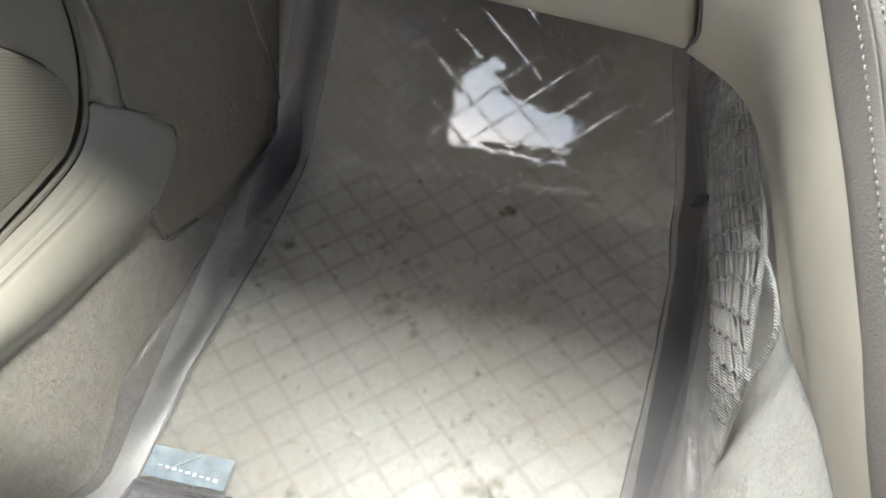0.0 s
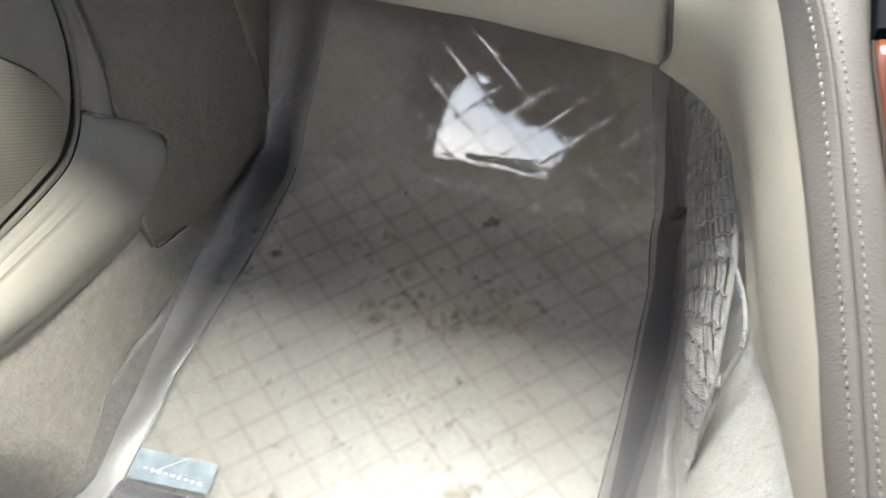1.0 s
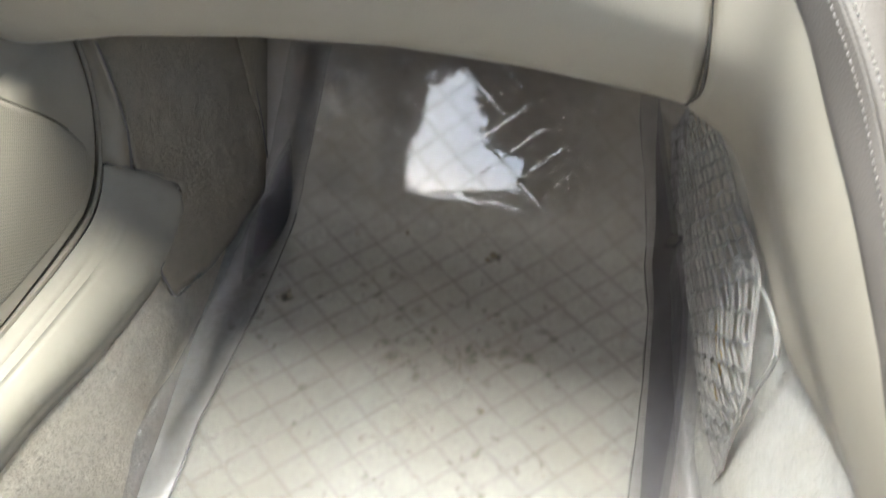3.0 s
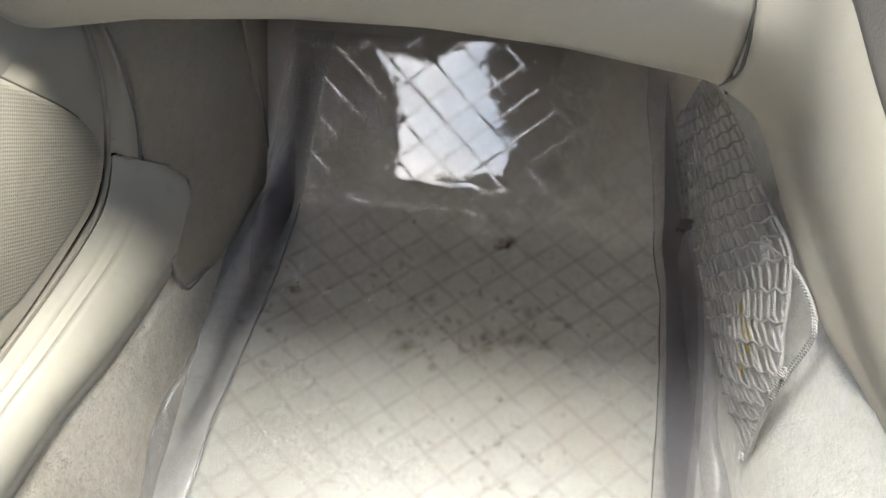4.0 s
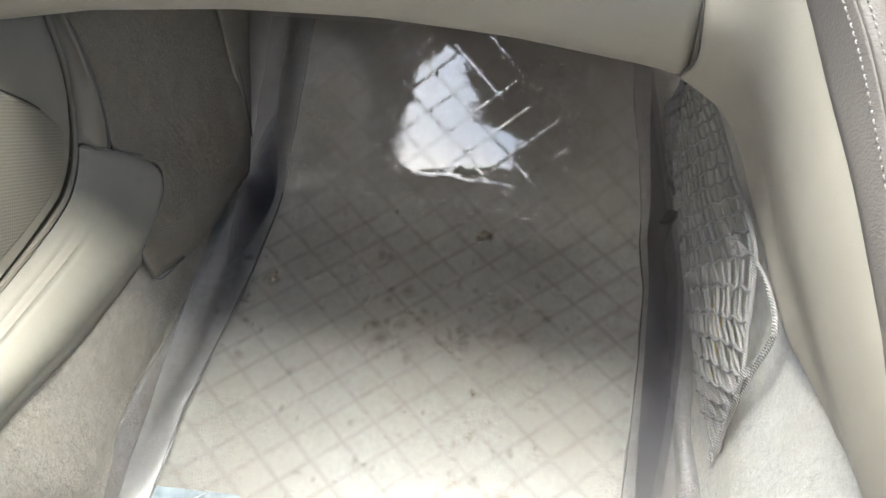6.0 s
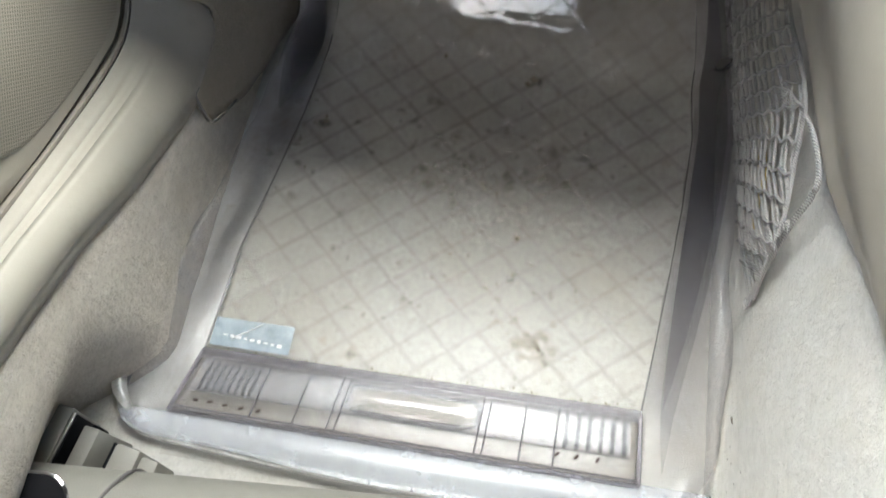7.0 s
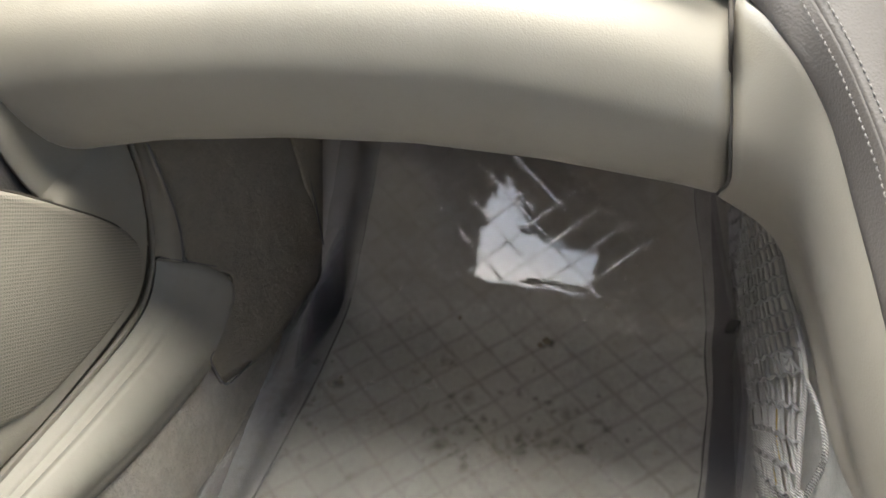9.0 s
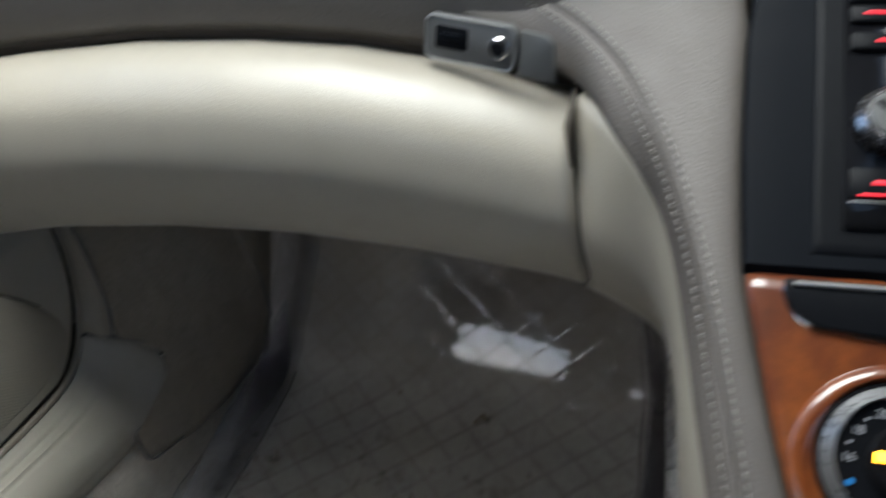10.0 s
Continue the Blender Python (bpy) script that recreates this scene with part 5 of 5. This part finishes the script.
NT = spline([(0.236, 0.42, 0.15), (0.242, 0.36, 0.172), (0.247, 0.30, 0.186), (0.250, 0.245, 0.193), (0.252, 0.208, 0.203), (0.252, 0.174, 0.212), (0.252, 0.155, 0.213), (0.252, 0.125, 0.187), (0.252, 0.095, 0.158), (0.253, 0.085, 0.11), (0.254, 0.075, 0.080)], 60)


def net_at(u, v):
    k = u * 59
    i = min(int(k), 58)
    f = k - i
    a = NB[i].lerp(NB[i + 1], f)
    b = NT[i].lerp(NT[i + 1], f)
    sag = -0.008 * math.sin(math.pi * v) * math.sin(math.pi * min(1, u * 1.1))
    return a.lerp(b, v) + V((sag, 0, 0))


STRANDS = 15


def net_reach(u):
    """Height of the net at u, and the height that its strands are spread over."""
    k = min(max(u, 0.0), 1.0) * 59
    i = min(int(k), 58)
    h = (NT[i].lerp(NT[i + 1], k - i) - NB[i].lerp(NB[i + 1], k - i)).length
    return h, (h if u < 0.62 else max(h, 0.155))


def on_net(u, d):
    """A place at the share d of the spread, by which strands leave the net at its slanting end."""
    h, spread = net_reach(u)
    return net_at(u, min(1.0, d * spread / max(h, 1e-4)))


def rope(pts, r, turn=0.0030):
    """Two plies laid round one another."""
    bm = bmesh.new()
    pts = [V(p) for p in pts]
    run, rings = 0.0, []
    for i, p in enumerate(pts):
        if i:
            run += (p - pts[i - 1]).length
        t = (pts[min(i + 1, len(pts) - 1)] - pts[max(i - 1, 0)]).normalized()
        a = t.cross(V((0.13, 0.31, 0.94))).normalized()
        b = t.cross(a).normalized()
        ph = 2 * math.pi * run / turn / 2
        rings.append([bm.verts.new(p + r * (0.5 + 0.55 * abs(math.cos(q - ph))) * (math.cos(q) * a + math.sin(q) * b)) for q in (2 * math.pi * j / 8 for j in range(8))])
    for a, b in zip(rings, rings[1:]):
        for j in range(8):
            bm.faces.new((a[j], a[(j + 1) % 8], b[(j + 1) % 8], b[j]))
    bm.faces.new(rings[0][::-1])
    bm.faces.new(rings[-1])
    return bm


BANDS = [0.03, 0.075, 0.125, 0.17, 0.215, 0.262, 0.308, 0.352, 0.400, 0.448, 0.50, 0.555, 0.61, 0.665, 0.72, 0.775, 0.83, 0.885, 0.94]
for k in range(STRANDS):
    d = (k + 0.35) / STRANDS
    pts = []
    for i in range(601):
        u = i / 600 * 0.985
        h, spread = net_reach(u)
        if d * spread > h:
            break
        # the strands lean to and fro from band to band
        w = sum(math.exp(-((u - c) / 0.009) ** 2) * (1 if (n + k) % 2 else -1) for n, c in enumerate(BANDS))
        pts.append(on_net(u, d + 0.006 * w) + V((0.0012 * noise.noise(V((u * 9, k * 3.1, 0))) - 0.0005 * (k % 2), 0.0008 * noise.noise(V((u * 14, k, 9))), 0)))
    if len(pts) > 20:
        part("cord", rope(pts, 0.00145), CORD if k % 3 else CORD_PALE, net, fix=False)
for n, c in enumerate(BANDS):
    pts = []
    for i in range(4 * STRANDS + 1):
        d = i / (4 * STRANDS)
        u = c + 0.0042 * math.sin(math.pi * (d * STRANDS + n)) + 0.125 * (d - 0.45) + 0.003 * noise.noise(V((d * 4, n * 2.3, 1)))
        u = min(max(u, 0.0), 1.0)
        h, spread = net_reach(u)
        if d * spread > h * 1.01:
            break
        pts.append(on_net(u, d) + V((-0.0013, 0, 0.0003)))
    if len(pts) > 5:
        part("link", tube(pts, 0.0015, 6, None, 0.6), CORD_SMOOTH, net, "flat knitted cross band", fix=False)
part("edge_cord", tube(NT, 0.0016, 8), CORD, net, "thicker elastic edge cord")
LOOP = spline([(0.249, 0.186, 0.190), (0.254, 0.145, 0.214), (0.259, 0.112, 0.217), (0.260, 0.098, 0.208), (0.257, 0.094, 0.165), (0.255, 0.088, 0.125), (0.254, 0.080, 0.085), (0.254, 0.076, 0.066)], 40)
part("elastic_loop", tube(LOOP, 0.0013, 8), CORD_PALE, net, "slack elastic loop")
part("elastic_loop", tube([p + V((-0.0005, 0.003, -0.002)) for p in LOOP], 0.0013, 8), CORD, net, "slack elastic loop")
for k in range(6):
    q = [V((0.247, 0.186, 0.187)) + V((rng.uniform(-0.003, 0.003), rng.uniform(-0.010, 0.010), rng.uniform(-0.008, 0.008))) for _ in range(5)]
    part("knot", tube(spline(q, 14), 0.0011, 5), CORD if k % 2 else CORD_PALE, net, "tangled loop of cord", fix=False)
for c in [(0.254, 0.078, 0.063), (0.254, 0.086, 0.10), (0.2545, 0.091, 0.14), (0.2555, 0.094, 0.165)]:
    part("knot", tube(spline([V(c) + V((-0.002, 0.004 * math.cos(a), 0.004 * math.sin(a))) for a in (0, 1.5, 3.0, 4.5, 6.0)], 14), 0.0012, 6), CORD_PALE, net)
pen = thing("yellow_strip", None, "thin yellow plastic strip tucked behind the net pocket", "plastic strip")
part("strip", box((0.002, 0.046, 0.019), T((0.2515, 0.167, 0.110)), 0.0006), YELLOW, pen)
part("strip_end", box((0.002, 0.022, 0.008), T((0.2535, 0.145, 0.085)) @ Euler((radians(40), 0, 0)).to_matrix().to_4x4(), 0.0006), YELLOW, pen)

# ---------------------------------------------------------------- seat front
seat = thing("front_seat", None, "beige front seat edge with plastic apron", "car seat")
rows = []
for x in np.linspace(-0.31, 0.28, 44):
    y0 = -0.111 + 0.066 * x
    rows.append(spline([V((x, y0 + 0.004, 0.03)), V((x, y0 + 0.001, 0.075)), V((x, y0 - 0.006, 0.094)), V((x, y0 - 0.028, 0.110)), V((x, y0 - 0.10, 0.130)), V((x, y0 - 0.22, 0.15)), V((x, y0 - 0.5, 0.15))], 22))
part("apron", sheet(rows), SEAT_PLASTIC, seat, solid=0.004)
part("apron_seam", tube(spline([(-0.1755, -0.1212, 0.066), (-0.176, -0.1216, 0.0765), (-0.1775, -0.1287, 0.0947), (-0.183, -0.151, 0.1108), (-0.19, -0.19, 0.1218)], 30), 0.0013, 6), CREASE, seat, "thin seam in the apron")
sm4 = T((-0.247, -0.165, 0.1155)) @ Euler((radians(13), 0, radians(5))).to_matrix().to_4x4()
sw = part("switch_plate", plate(rounded(0.096, 0.048, 0.018, 8), 0.004, sm4, 0.0015), BLACK_GLOSS, seat, "black switch plate")
part("chrome_rim", tube([sm4 @ V((x, y, 0.0035)) for x, y in rounded(0.096, 0.048, 0.018, 8) + rounded(0.096, 0.048, 0.018, 8)[:1]], 0.0013, 6), CHROME, sw, "thin chrome rim")

rail = thing("seat_rail", None, "beige plastic seat rail cover with a black slot", "seat rail")
rm = T((-0.249, -0.106, 0.030)) @ Matrix.Rotation(radians(-9), 4, "Z")
part("left_wall", box((0.0145, 0.056, 0.052), rm @ T((-0.0135, -0.003, 0)), 0.002), SEAT_PLASTIC, rail)
part("steel_edge", box((0.0020, 0.052, 0.003), rm @ T((-0.0052, -0.004, 0.0235)), 0.0006), CHROME, rail, "bare steel edge")
part("slot_wall", box((0.0024, 0.052, 0.046), rm @ T((-0.0050, -0.004, -0.002)), 0.0004), BLACK, rail, "black slot wall")
part("slot", box((0.006, 0.052, 0.020), rm @ T((-0.0010, -0.004, -0.018)), 0.001), BLACK, rail, "black slot")
tg = box((0.014, 0.036, 0.045), rm @ T((0.0085, -0.001, -0.008)), 0.0015)
for v in tg.verts:
    if (rm.inverted() @ v.co).x > 0.012 and v.co.z < 0.02:
        v.co.x += 0.010
part("tongue", tg, SEAT_PLASTIC, rail)
part("notch", box((0.013, 0.040, 0.030), rm @ T((0.0245, -0.006, -0.022)), 0.001), BLACK, rail, "black notch")
part("right_wall", box((0.022, 0.034, 0.044), rm @ T((0.041, -0.004, -0.012)), 0.003), SEAT_PLASTIC, rail)
part("cap", box((0.016, 0.026, 0.040), rm @ T((0.0595, -0.003, -0.015)), 0.003), SEAT_PLASTIC, rail)
